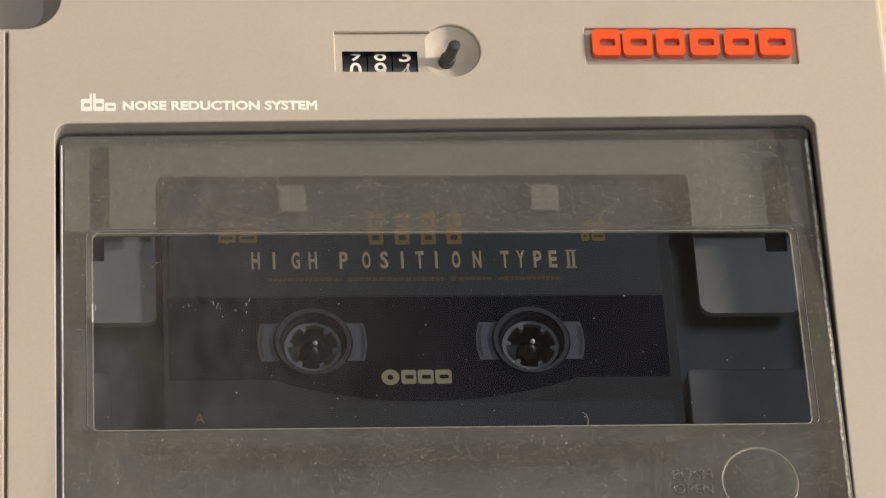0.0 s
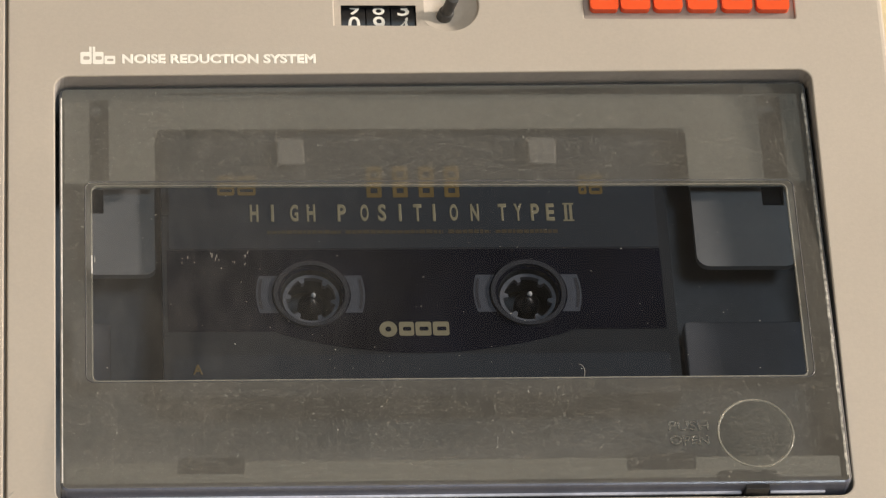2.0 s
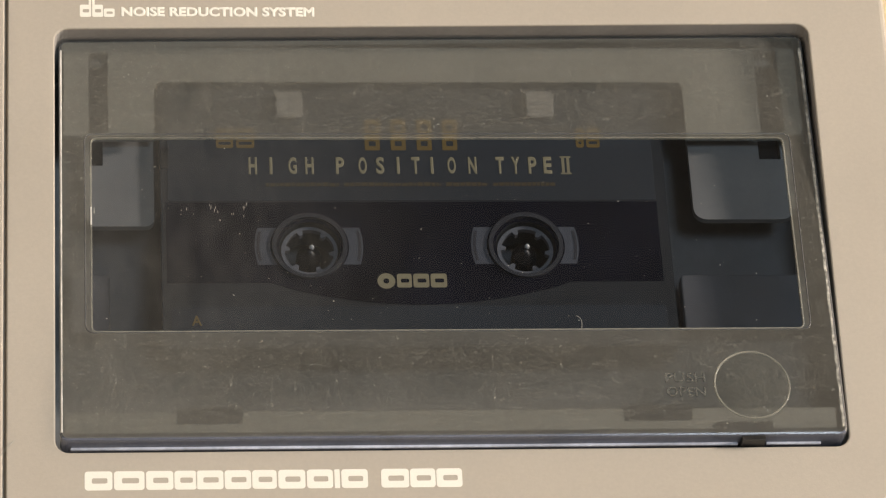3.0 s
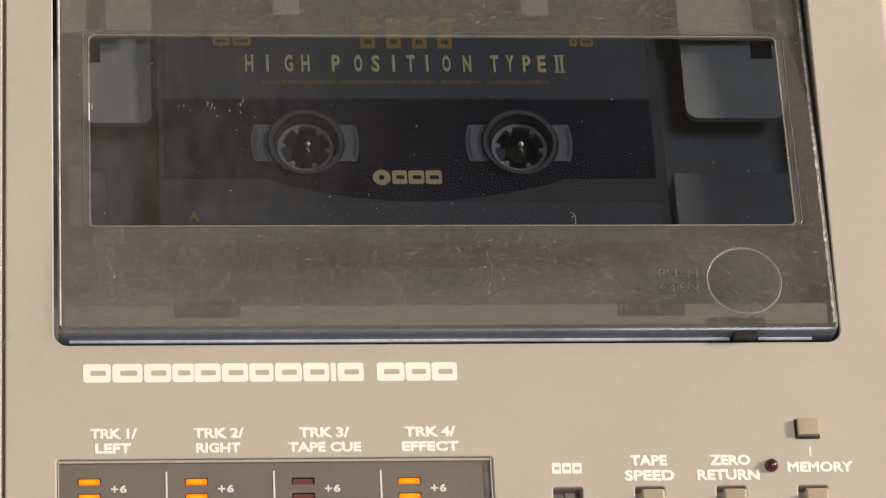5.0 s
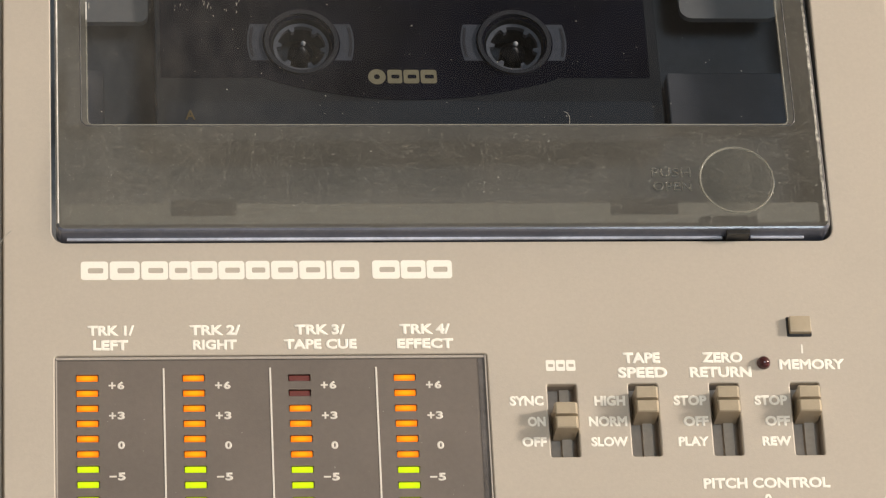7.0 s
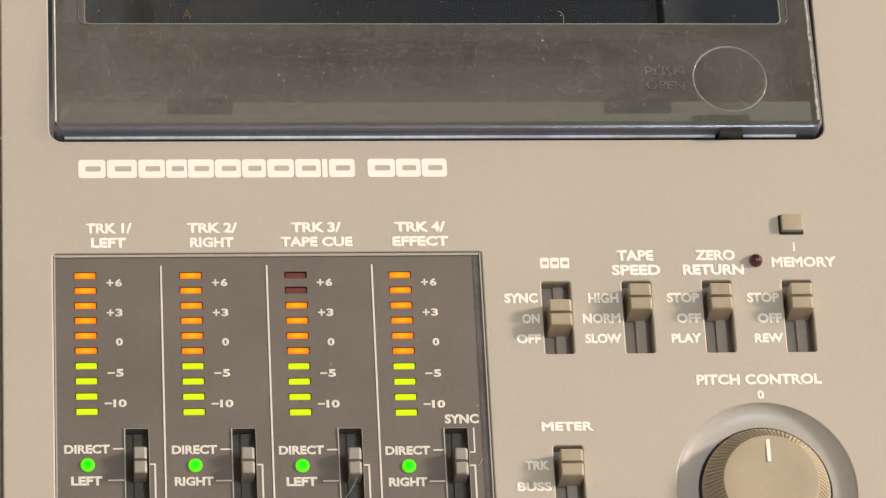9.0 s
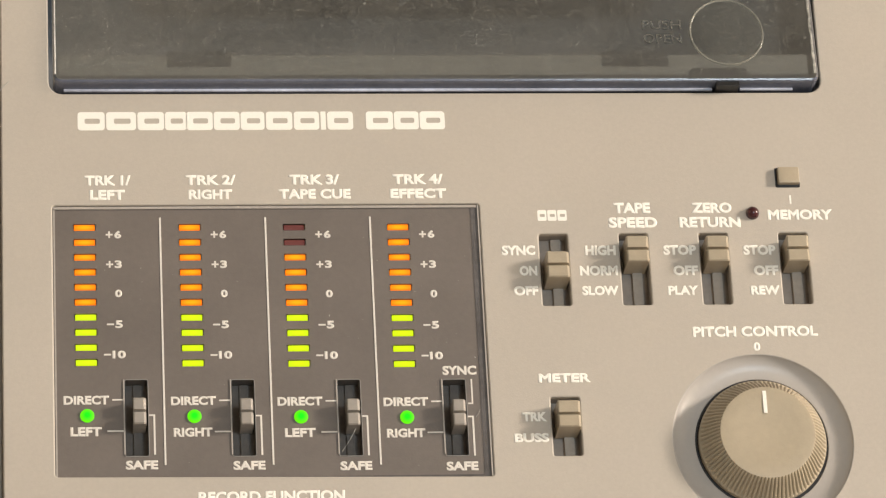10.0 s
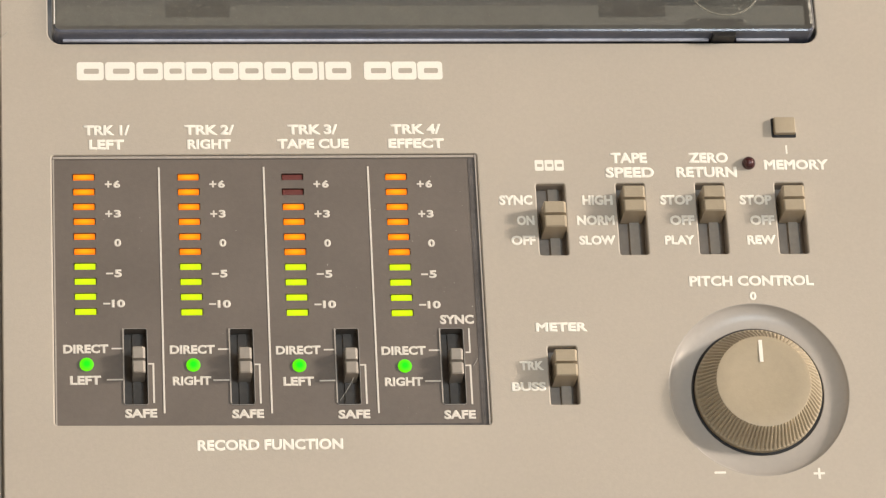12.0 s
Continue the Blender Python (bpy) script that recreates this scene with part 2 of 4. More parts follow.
def part(name, bm, mat, parent=None, label="", tilt=False, smooth=0.0):
    """Link a bmesh, in millimetres, as one mesh object under parent."""
    if tilt:
        bm.transform(TILT)
    bm.transform(Matrix.Translation((0, 0, FACE)) @ Matrix.Diagonal((MM, MM * LONG, MM, 1)))
    if name not in ("lettering", "digit"):
        bmesh.ops.recalc_face_normals(bm, faces=bm.faces)
    co = np.array([v.co for v in bm.verts])
    mid = Vector((co.min(0) + co.max(0)) / 2)
    bm.transform(Matrix.Translation(-mid))
    me = bpy.data.meshes.new(name)
    bm.to_mesh(me)
    bm.free()
    me.materials.append(mat)
    if smooth:
        me.polygons.foreach_set("use_smooth", [True] * len(me.polygons))
        me.set_sharp_from_angle(angle=radians(smooth))
    ob = new(name, me)
    ob.location = mid - (WORLD_AT[parent] if parent else Vector())
    ob.parent = parent
    WORLD_AT[ob] = mid
    if label:
        tagged(ob, label)
    return ob


def thing(name, x, y, z, label, category, kind=""):
    ob = new(name)
    ob.empty_display_size = 0.02
    at = Vector((x * MM, y * MM * LONG, z * MM + FACE))
    ob.location = at
    WORLD_AT[ob] = at
    return tagged(ob, label, category, kind=kind)


def rr(x0, y0, x1, y1, r, o=0.0, n=5):
    """A rounded rectangle's outline, grown by o."""
    x0, y0, x1, y1, r = x0 - o, y0 - o, x1 + o, y1 + o, max(r + o, 0.02)
    pts = []
    for cx, cy, a in ((x1 - r, y1 - r, 0), (x0 + r, y1 - r, 90), (x0 + r, y0 + r, 180), (x1 - r, y0 + r, 270)):
        for k in range(n + 1):
            q = radians(a + 90 * k / n)
            pts.append((cx + r * math.cos(q), cy + r * math.sin(q)))
    return pts


def ring(cx, cy, r, n=48):
    return [(cx + r * math.cos(2 * math.pi * k / n), cy + r / LONG * math.sin(2 * math.pi * k / n)) for k in range(n)]


def loop_verts(bm, pts, z):
    return [bm.verts.new((x, y, z)) for x, y in pts]


def skirt(bm, a, b):
    n = len(a)
    for i in range(n):
        bm.faces.new((a[i], a[(i + 1) % n], b[(i + 1) % n], b[i]))


def prism(bm, outline, z0, z1, bevel=0.0, floor=True):
    """A block with that outline (a function of the growth), its top edge rounded."""
    steps = [(z0, 0.0), (z1 - bevel, 0.0)]
    if bevel > 0:
        steps += [(z1 - bevel * (1 - math.sin(a)), -bevel * (1 - math.cos(a))) for a in (radians(30), radians(60), radians(90))]
    last = None
    for z, o in steps:
        now = loop_verts(bm, outline(o), z)
        if last:
            skirt(bm, last, now)
        elif floor:
            bm.faces.new(now)
        last = now
    bm.faces.new(last)
    return bm


def tub(bm, outline, z_top, z_floor, bevel=0.25, floor=True):
    """The rounded lip, walls and floor of a recess."""
    last = None
    for z, o in ((z_top, bevel), (z_top - bevel * 0.3, bevel * 0.35), (z_top - bevel, 0.0), (z_floor, 0.0)):
        now = loop_verts(bm, outline(o), z)
        if last:
            skirt(bm, last, now)
        last = now
    if floor:
        bm.faces.new(last)


def sheet(bm, outer, holes, z):
    """A flat face with holes in it."""
    pts, edges = [], []
    for lp in (outer, *holes):
        k = len(pts)
        pts += [Vector(p) for p in lp]
        edges += [(k + i, k + (i + 1) % len(lp)) for i in range(len(lp))]
    vs, _, fs, _, _, _ = delaunay_2d_cdt(pts, edges, [], 0, 1e-6)

    def inside(p, lp):
        hit = False
        for i in range(len(lp)):
            (ax, ay), (bx, by) = lp[i], lp[i - 1]
            if (ay > p.y) != (by > p.y) and p.x < (bx - ax) * (p.y - ay) / (by - ay) + ax:
                hit = not hit
        return hit

    made = [bm.verts.new((v.x, v.y, z)) for v in vs]
    for f in fs:
        c = sum((vs[i] for i in f), Vector((0, 0))) / len(f)
        if inside(c, outer) and not any(inside(c, h) for h in holes):
            bm.faces.new([made[i] for i in f])
    bmesh.ops.delete(bm, geom=[v for v in made if not v.link_faces], context="VERTS")


def box(x0, y0, x1, y1, z0, z1, r=0.2, bevel=0.1):
    return prism(bmesh.new(), lambda o: rr(x0, y0, x1, y1, r, o), z0, z1, bevel)


def plate_with_holes(outer, holes, z0, z1):
    """A slab with openings right through it."""
    bm = bmesh.new()
    sheet(bm, outer, holes, z1)
    sheet(bm, outer, holes, z0)
    for lp in (outer, *holes):
        skirt(bm, loop_verts(bm, lp, z0), loop_verts(bm, lp, z1))
    bmesh.ops.remove_doubles(bm, verts=bm.verts, dist=1e-4)
    return bm


def lathe(profile, cx, cy, n=64):
    """Turn a profile of (radius, height) round an upright axis."""
    bm = bmesh.new()
    last = None
    for r, z in profile:
        now = loop_verts(bm, ring(cx, cy, r, n), z)
        if last:
            skirt(bm, last, now)
        last = now
    bm.faces.new(last)
    return bm


def lettering(text, x0, y0, x1, y1, z, mat, parent, bold=0.052, thick=0.05, tilt=False, label="", name="lettering", wrap=None):
    """One printed word, fitted to its box; wrap gives the height of a curved face at y."""
    cu = bpy.data.curves.new(name, "FONT")
    cu.body, cu.size, cu.resolution_u = text, 1.0, 3
    cu.bevel_depth, cu.bevel_resolution, cu.extrude = bold, 0, 0.01
    ob = new(name, cu)
    me = bpy.data.meshes.new_from_object(ob.evaluated_get(bpy.context.evaluated_depsgraph_get()))
    bpy.data.objects.remove(ob)
    bpy.data.curves.remove(cu)
    bm = bmesh.new()
    bm.from_mesh(me)
    bpy.data.meshes.remove(me)
    co = np.array([v.co for v in bm.verts])
    lo, hi = co.min(0), co.max(0)
    for v in bm.verts:
        v.co = [a0 + (c - l) / (h - l) * (a1 - a0) for c, l, h, a0, a1 in zip(v.co, lo, hi, (x0, y0, z), (x1, y1, z + thick))]
        if wrap:
            v.co.z += wrap(v.co.y)
    return part(name, bm, mat, parent, label, tilt)


def bar(x0, y0, x1, y1, z, mat, parent, thick=0.05, name="printed_line", tilt=False, r=0.05):
    return part(name, prism(bmesh.new(), lambda o: rr(x0, y0, x1, y1, r, o, 2), z, z + thick), mat, parent, tilt=tilt)


# ---- room and desk ----
def slab(name, x0, y0, x1, y1, z0, z1, mat, label, category):
    bm = bmesh.new()
    bmesh.ops.create_cube(bm, size=1)
    bm.transform(Matrix.Translation(((x0 + x1) / 2, (y0 + y1) / 2, (z0 + z1) / 2)) @ Matrix.Diagonal((x1 - x0, y1 - y0, z1 - z0, 1)))
    bm.transform(Matrix.Translation((0, 0, -FACE / MM)))
    ob = part(name, bm, mat)
    return tagged(ob, label, category, kind="structure")


DESK_H = 740.0
slab("floor", -1800, -1800, 5200, 1800, -DESK_H - 50, -DESK_H, FLOOR, "brown boarded floor of the room", "floor")
slab("ceiling", -1800, -1800, 5200, 1800, 2500 - DESK_H + 700, 2560 - DESK_H + 700, CEILING, "plain white painted ceiling", "ceiling")
slab("wall_north", -1800, 1800, 5200, 1860, -DESK_H - 50, 2560 - DESK_H + 700, WALL, "plain cream painted wall", "wall")
slab("wall_south", -1800, -1860, 5200, -1800, -DESK_H - 50, 2560 - DESK_H + 700, WALL, "plain cream painted wall", "wall")
slab("wall_west", -1860, -1860, -1800, 1860, -DESK_H - 50, 2560 - DESK_H + 700, WALL, "plain cream painted wall", "wall")
slab("wall_east", 5200, -1860, 5260, 1860, -DESK_H - 50, 2560 - DESK_H + 700, WALL, "plain cream painted wall", "wall")

desk = thing("desk", 0, 0, -85 - DESK_H, "pale yellowish board desk under the recorder", "desk")
part("desktop", box(-700, -400, 700, 450, -85 - 28, -85, 6, 2), DESK, desk)
for lx in (-660, 620):
    for ly in (-370, 390):
        part("leg", box(lx, ly, lx + 40, ly + 40, -85 - DESK_H, -85 - 28, 3, 1), DESK, desk)

# ---- recorder: body and top panel ----
rec = thing("cassette_recorder", 0, 0, -85, "beige-grey plastic four-track cassette recorder lying on a pale desk", "recorder")



def askew(pts, left, right):
    """Lift an outline's upper edge, by different amounts at its two ends."""
    return [(x, y + (left + (right - left) * (x + 5.4) / 151.5 if y > 60 else 0.0)) for x, y in pts]


DOOR_HOLE = lambda o: askew(rr(-5.45, 7.95, 146.1, 103.0, 2.6, o), -1.05, 0.5)
METER_HOLE = lambda o: [(x, y + (0.95 * (76.85 - x) / 82 if y < -60 else 0.0)) for x, y in rr(-5.05, -72.85, 76.85, -16.05, 0.6, o)]
SEAM = lambda o: rr(-15.3, -125, -14.65, 123.4, 0.2, o, 2)
WELL_HOLE = lambda o: rr(-90, 124.2, -4.3, 205, 7.5, o, 8)
BADGE_HOLE = lambda o: rr(100.9, 115.6, 144.1, 124.2, 0.3, o, 2)
PX, PY = 128.66, -66.25                       # pitch knob
SLOTS = [(88.1, -37.8, 93.65, -22.65), (103.7, -37.8, 109.25, -22.65), (119.33, -37.8, 124.9, -22.65), (135.0, -37.85, 140.6, -22.7), (88.4, -68.9, 93.9, -56.9)]
CX, CY, CR = 73.55, 118.9, 6.0               # reset button's dish


def counter_outline(o):
    """Counter recess: a slot that runs into a round dish."""
    a0 = math.asin((4.45 + o) / (CR + o))
    pts = [(50.35 - o, 123.35 + o), (50.35 - o, 114.0 - o)]
    lo = math.asin((4.9 + o) / (CR + o))
    k = 40
    start, stop = -math.pi + lo, math.pi - a0
    for i in range(k + 1):
        q = start + (stop - start) * i / k
        pts.append((CX + (CR + o) * math.cos(q), CY + (CR + o) / LONG * math.sin(q)))
    return pts


slot_fns = [(lambda o, s=s: rr(*s, 0.35, o, 2)) for s in SLOTS]
DISH = lambda o: ring(PX, PY, 17.2 + o, 96)
OUTER = lambda o: rr(-235, -130, 162.4, 210, 3, o)

bm = bmesh.new()
lip = 0.28
sheet(bm, OUTER(-1.2), [f(lip) for f in (DOOR_HOLE, METER_HOLE, SEAM, WELL_HOLE, BADGE_HOLE, counter_outline, DISH, *slot_fns)], 0.0)
tub(bm, DOOR_HOLE, 0, -0.45, lip, floor=False)
tub(bm, METER_HOLE, 0, -1.1, lip, floor=False)
tub(bm, SEAM, 0, -2.0, lip)
tub(bm, BADGE_HOLE, 0, -0.9, lip)
for f in slot_fns:
    tub(bm, f, 0, -1.2, lip, floor=False)
# rounded rim and sides
last = loop_verts(bm, OUTER(-1.2), 0.0)
for z, o in ((-0.16, -0.6), (-0.6, -0.16), (-1.2, 0.0), (-14.0, 0.0)):
    now = loop_verts(bm, OUTER(o), z)
    skirt(bm, last, now)
    last = now
bmesh.ops.remove_doubles(bm, verts=bm.verts, dist=1e-3)
part("top_panel", bm, PANEL, rec, "smooth beige-grey moulded top panel")

bm = bmesh.new()
prism(bm, lambda o: rr(-233, -128, 160.4, 208, 3, o), -85, -60, 0.0)
part("base_tray", bm, GREY, rec)
bm = bmesh.new()
skirt(bm, loop_verts(bm, rr(-233.5, -128.5, 160.9, 208.5, 3), -60), loop_verts(bm, rr(-233.5, -128.5, 160.9, 208.5, 3), -13))
skirt(bm, loop_verts(bm, rr(-231.5, -126.5, 158.9, 206.5, 3), -60), loop_verts(bm, rr(-231.5, -126.5, 158.9, 206.5, 3), -13))
part("side_shell", bm, GREY, rec)

# recess of the neighbouring section, beyond the seam
bm = bmesh.new()
tub(bm, WELL_HOLE, 0, -1.0, lip, floor=False)
a = loop_verts(bm, WELL_HOLE(0), -1.0)
b = loop_verts(bm, WELL_HOLE(-3.5), -6.0)
skirt(bm, a, b)
bm.faces.new(b)
part("side_recess", bm, GREY, rec, "grey sunken tray with rounded corners")

# ---- tape counter ----
bm = bmesh.new()
tub(bm, counter_outline, 0, -0.9, lip, floor=False)
part("counter_recess_wall", bm, PANEL, rec)
counter = part("tape_counter", plate_with_holes(rr(50.4, 113.95, 68.6, 123.3, 0.1), [rr(51.8, 114.3, 66.95, 119.2, 0.15)], -1.25, -0.9), PANEL, rec, "three-digit mechanical tape counter with black wheels")
bm = bmesh.new()
skirt(bm, loop_verts(bm, rr(51.8, 114.3, 66.95, 119.2, 0.15), -1.0), loop_verts(bm, rr(51.8, 114.3, 66.95, 119.2, 0.15), -3.4))
part("counter_frame", bm, BLACK, counter)
WR, WY, WZ = 5.5, 117.0, -7.2                 # counter wheels: radius and axis
for i, (digit, last_digit) in enumerate((("0", "9"), ("9", "8"), ("4", "3"))):
    x0 = 52.0 + i * 5.0
    bm = bmesh.new()
    prof = [(WY + WR * math.cos(q), WZ + WR * math.sin(q)) for q in (2 * math.pi * k / 64 for k in range(64))]
    a = [bm.verts.new((x0, y, z)) for y, z in prof]
    b = [bm.verts.new((x0 + 4.75, y, z)) for y, z in prof]
    skirt(bm, a, b)
    bm.faces.new(a)
    bm.faces.new(b)
    wheel = part("counter_wheel", bm, BLACK, counter, smooth=40)
    up = -0.25 if i == 2 else 0.0
    for text, y0 in ((digit, 113.4 + up), (last_digit, 117.35 + up)):
        lettering(text, x0 + 1.25, y0, x0 + 3.7, y0 + 3.6, 0.02, INK, wheel, 0.012, name="digit",
                  wrap=lambda y: WZ + math.sqrt(max(WR ** 2 - (y - WY) ** 2, 0.1)))
bm = bmesh.new()
bm_prof = [(CR, -0.9), (CR - 0.2, -1.0), (3.4, -2.6), (2.6, -2.8)]
last = None
for r, z in bm_prof:
    pts = [(CX + (x - CX) * r / CR, CY + (y - CY) * r / CR) for x, y in ring(CX, CY, CR, 48)]
    now = loop_verts(bm, pts, z)
    if last:
        skirt(bm, last, now)
    last = now
bm.faces.new(last)
part("reset_dish", bm, PANEL, rec, "round dished recess in the panel", smooth=40)
bm = bmesh.new()
sheet(bm, counter_outline(0), [rr(51.8, 114.3, 66.95, 119.2, 0.15), ring(CX, CY, 5.85, 40)], -0.98)
part("counter_floor", bm, PANEL, rec)
peg = bmesh.new()
last = None
lean = Vector((0.17, 0.0, 1.0))
for r, h in ((1.6, -2.8), (1.6, -0.9), (1.5, -0.7), (1.2, -0.5), (1.2, 4.2), (1.05, 4.5), (0.5, 4.65)):
    c = Vector((73.3, 117.6, 0)) + lean * h
    now = [peg.verts.new((c.x + r * math.cos(q), c.y + r * math.sin(q), c.z)) for q in (2 * math.pi * k / 24 for k in range(24))]
    if last:
        skirt(peg, last, now)
    last = now
peg.faces.new(last)
part("reset_button", peg, CHARCOAL, rec, "dark grey counter reset peg", smooth=40)


# ---- badge and printed marks (plain shapes) ----
def mark(x0, y0, x1, y1, z0, z1, mat, parent, slit=True, name="badge_block", tilt=False):
    """One plain block of a mark, with a narrow slit."""
    h, w = y1 - y0, x1 - x0
    outer = rr(x0, y0, x1, y1, min(w, h) * 0.16)
    holes = [rr(x0 + w * 0.26, y0 + h * 0.36, x1 - w * 0.18, y0 + h * 0.64, h * 0.08)] if slit else []
    return part(name, plate_with_holes(outer, holes, z0, z1), mat, parent, tilt=tilt)


badge = part("badge_plate", box(101.0, 115.7, 144.0, 124.1, -0.9, -0.7, 0.2, 0.05), CHROME, rec, "sunken badge plate with raised orange blocks")
for x0, x1 in ((102.0, 108.2), (108.2, 114.7), (115.0, 121.3), (121.9, 128.4), (128.9, 135.6), (136.0, 143.2)):
    mark(x0 + 0.25, 117.2, x1 - 0.25, 123.3, -0.7, 0.9, ORANGE, badge)
# small mark before the noise reduction line
for x0, x1, h in ((-0.4, 1.85, 4.1), (2.05, 4.2, 4.1), (4.35, 6.5, 2.8)):
    mark(x0, 104.75, x1, 104.75 + h * 0.7, 0, 0.05, INK, rec, name="printed_block")
    if h > 3:
        bar(x0 + (1.75 if x0 < 0 else 0), 104.75 + 2.8, x0 + (2.25 if x0 < 0 else 0.5), 104.75 + h, 0, INK, rec, name="printed_block")
lettering("NOISE REDUCTION SYSTEM", 7.75, 104.85, 46.3, 107.1, 0, INK, rec, 0.048)
# wide name line under the door
for a, b in ((0.0, 5.2), (5.5, 11.2), (11.5, 16.6), (16.8, 21.0), (20.9, 26.0), (26.2, 31.2), (31.4, 36.0), (36.3, 41.4), (41.7, 46.6), (46.9, 47.9), (48.2, 53.2), (55.7, 61.0), (61.2, 66.0), (66.2, 71.1)):
    mark(a, 0.0, b, 3.95, 0, 0.05, INK, rec, slit=b - a > 2, name="printed_block")

# ---- panel lettering ----
for text, x0, x1 in (("TRK 1/", 1.1, 9.95), ("TRK 2/", 20.4, 30.05), ("TRK 3/", 40.3, 50.0), ("TRK 4/", 60.3, 70.1)):
    lettering(text, x0, -11.85, x1, -9.65, 0, INK, rec)
for text, x0, x1 in (("LEFT", 2.05, 8.8), ("RIGHT", 20.9, 29.3), ("TAPE CUE", 38.2, 52.1), ("EFFECT", 59.7, 70.6)):
    lettering(text, x0, -14.9, x1, -12.75, 0, INK, rec)
for text, x0, y0, x1, y1 in (("TAPE", 103.0, -18.35, 110.2, -16.05), ("SPEED", 101.8, -21.5, 111.4, -19.15), ("ZERO", 118.2, -18.4, 126.2, -16.1),
                             ("RETURN", 115.7, -21.5, 127.75, -19.2), ("MEMORY", 133.2, -19.95, 146.0, -17.7), ("SYNC", 80.7, -27.2, 87.2, -25.05), ("ON", 83.95, -31.5, 87.4, -29.4),
                             ("OFF", 82.6, -35.7, 87.35, -33.65), ("HIGH", 96.9, -27.3, 102.9, -25.15), ("NORM", 95.6, -31.6, 103.0, -29.45), ("SLOW", 95.8, -35.8, 102.9, -33.75),
                             ("STOP", 112.15, -27.35, 118.6, -25.2), ("OFF", 113.8, -31.7, 118.65, -29.55), ("PLAY", 112.5, -35.85, 118.4, -33.85), ("STOP", 127.8, -27.45, 134.2, -25.3),
                             ("OFF", 129.55, -31.8, 134.4, -29.65), ("REW", 128.65, -35.95, 134.3, -33.95), ("PITCH CONTROL", 116.65, -44.75, 141.0, -42.5), ("0", 128.2, -47.75, 129.55, -45.9),
                             ("METER", 86.3, -53.9, 96.35, -52.0), ("TRK", 82.8, -61.85, 87.5, -59.95), ("BUSS", 81.05, -66.15, 87.65, -64.25), ("RECORD FUNCTION", 21.25, -77.5, 48.6, -75.25)):
    lettering(text, x0, y0, x1, y1, 0, INK, rec, 0.052 if len(text) < 10 else 0.047)
for a, b in ((88.1, 89.85), (90.05, 91.8), (92.0, 93.8)):
    mark(a, -19.85, b, -17.55, 0, 0.05, INK, rec, name="printed_block")
bar(137.8, -16.5, 138.15, -14.6, 0, INK, rec)
bar(118.7, -83.5, 120.9, -83.05, 0, INK, rec)
bar(137.7, -83.95, 139.9, -83.5, 0, INK, rec)
bar(138.57, -84.85, 139.03, -82.6, 0, INK, rec, thick=0.06)

# ---- memory button and lamp ----
part("memory_button", prism(bmesh.new(), lambda o: rr(135.75, -12.35, 139.95, -8.9, 0.3, o), -0.5, 1.15, 0.2), LEVER, rec, "small square beige push button", smooth=50)
# black plate paints the shade in the gap round the button
part("button_gap_shade", prism(bmesh.new(), lambda o: rr(135.3, -12.95, 140.15, -8.7, 0.3, o, 2), -0.2, 0.02), BLACK, rec)
bm = lathe([(1.32, -0.3), (1.32, 0.25), (1.2, 0.7), (0.9, 1.1), (0.5, 1.32), (0.12, 1.4)], 130.25, -18.5, 24)
part("memory_lamp", bm, DARK_RED, rec, "unlit dark red round lamp", smooth=60)


# ---- slide switches ----
def lever_mesh(cx, cy, half_w, half_l, z0, z1):
    """A rocker-like slider: two humps with a groove between, ends sloping down."""
    prof = [(-half_l - 0.08, z0), (-half_l, z1 - 0.25), (-half_l + 0.22, z1), (-0.34, z1 - 0.05), (-0.16, z1 - 1.2), (0.14, z1 - 1.2), (0.3, z1 - 0.12), (half_l - 0.25, z1), (half_l, z1 - 0.25), (half_l + 0.1, z0)]
    bm = bmesh.new()
    cols = []
    for x, drop in ((-half_w, 0.22), (-half_w + 0.2, 0.0), (half_w - 0.45, 0.0), (half_w, 0.4)):
        cols.append([bm.verts.new((cx + x, cy + y * (1 if not drop else 0.985), z - (drop if z > z0 else 0))) for y, z in prof])
    for a, b in zip(cols, cols[1:]):
        for i in range(len(prof) - 1):
            bm.faces.new((a[i], a[i + 1], b[i + 1], b[i]))
    bm.faces.new(cols[0])
    bm.faces.new(cols[-1])
    return bm


def slide_switch(x0, y0, x1, y1, lever_y, top):
    bm = bmesh.new()
    tub(bm, lambda o: rr(x0, y0, x1, y1, 0.3, o, 2), -1.2, -3.6, 0.02)
    sw = part("slide_switch", bm, SLOT, rec, "slide switch in a sunken slot")
    mid = (x0 + x1) / 2
    part("slot_rail", box(mid - 0.2, y0 + 0.1, mid + 1.7, y1 - 0.1, -3.6, -2.7, 0.05, 0.05), RAIL, sw)
    part("lever", lever_mesh(mid + 0.22, lever_y, 2.12, 2.7, -3.2, top), LEVER, sw, "beige two-ridged slider", smooth=25)


for s, ly in zip(SLOTS, (-30.4, -27.2, -27.25, -27.3, -61.45)):
    slide_switch(*s, ly, 3.4)

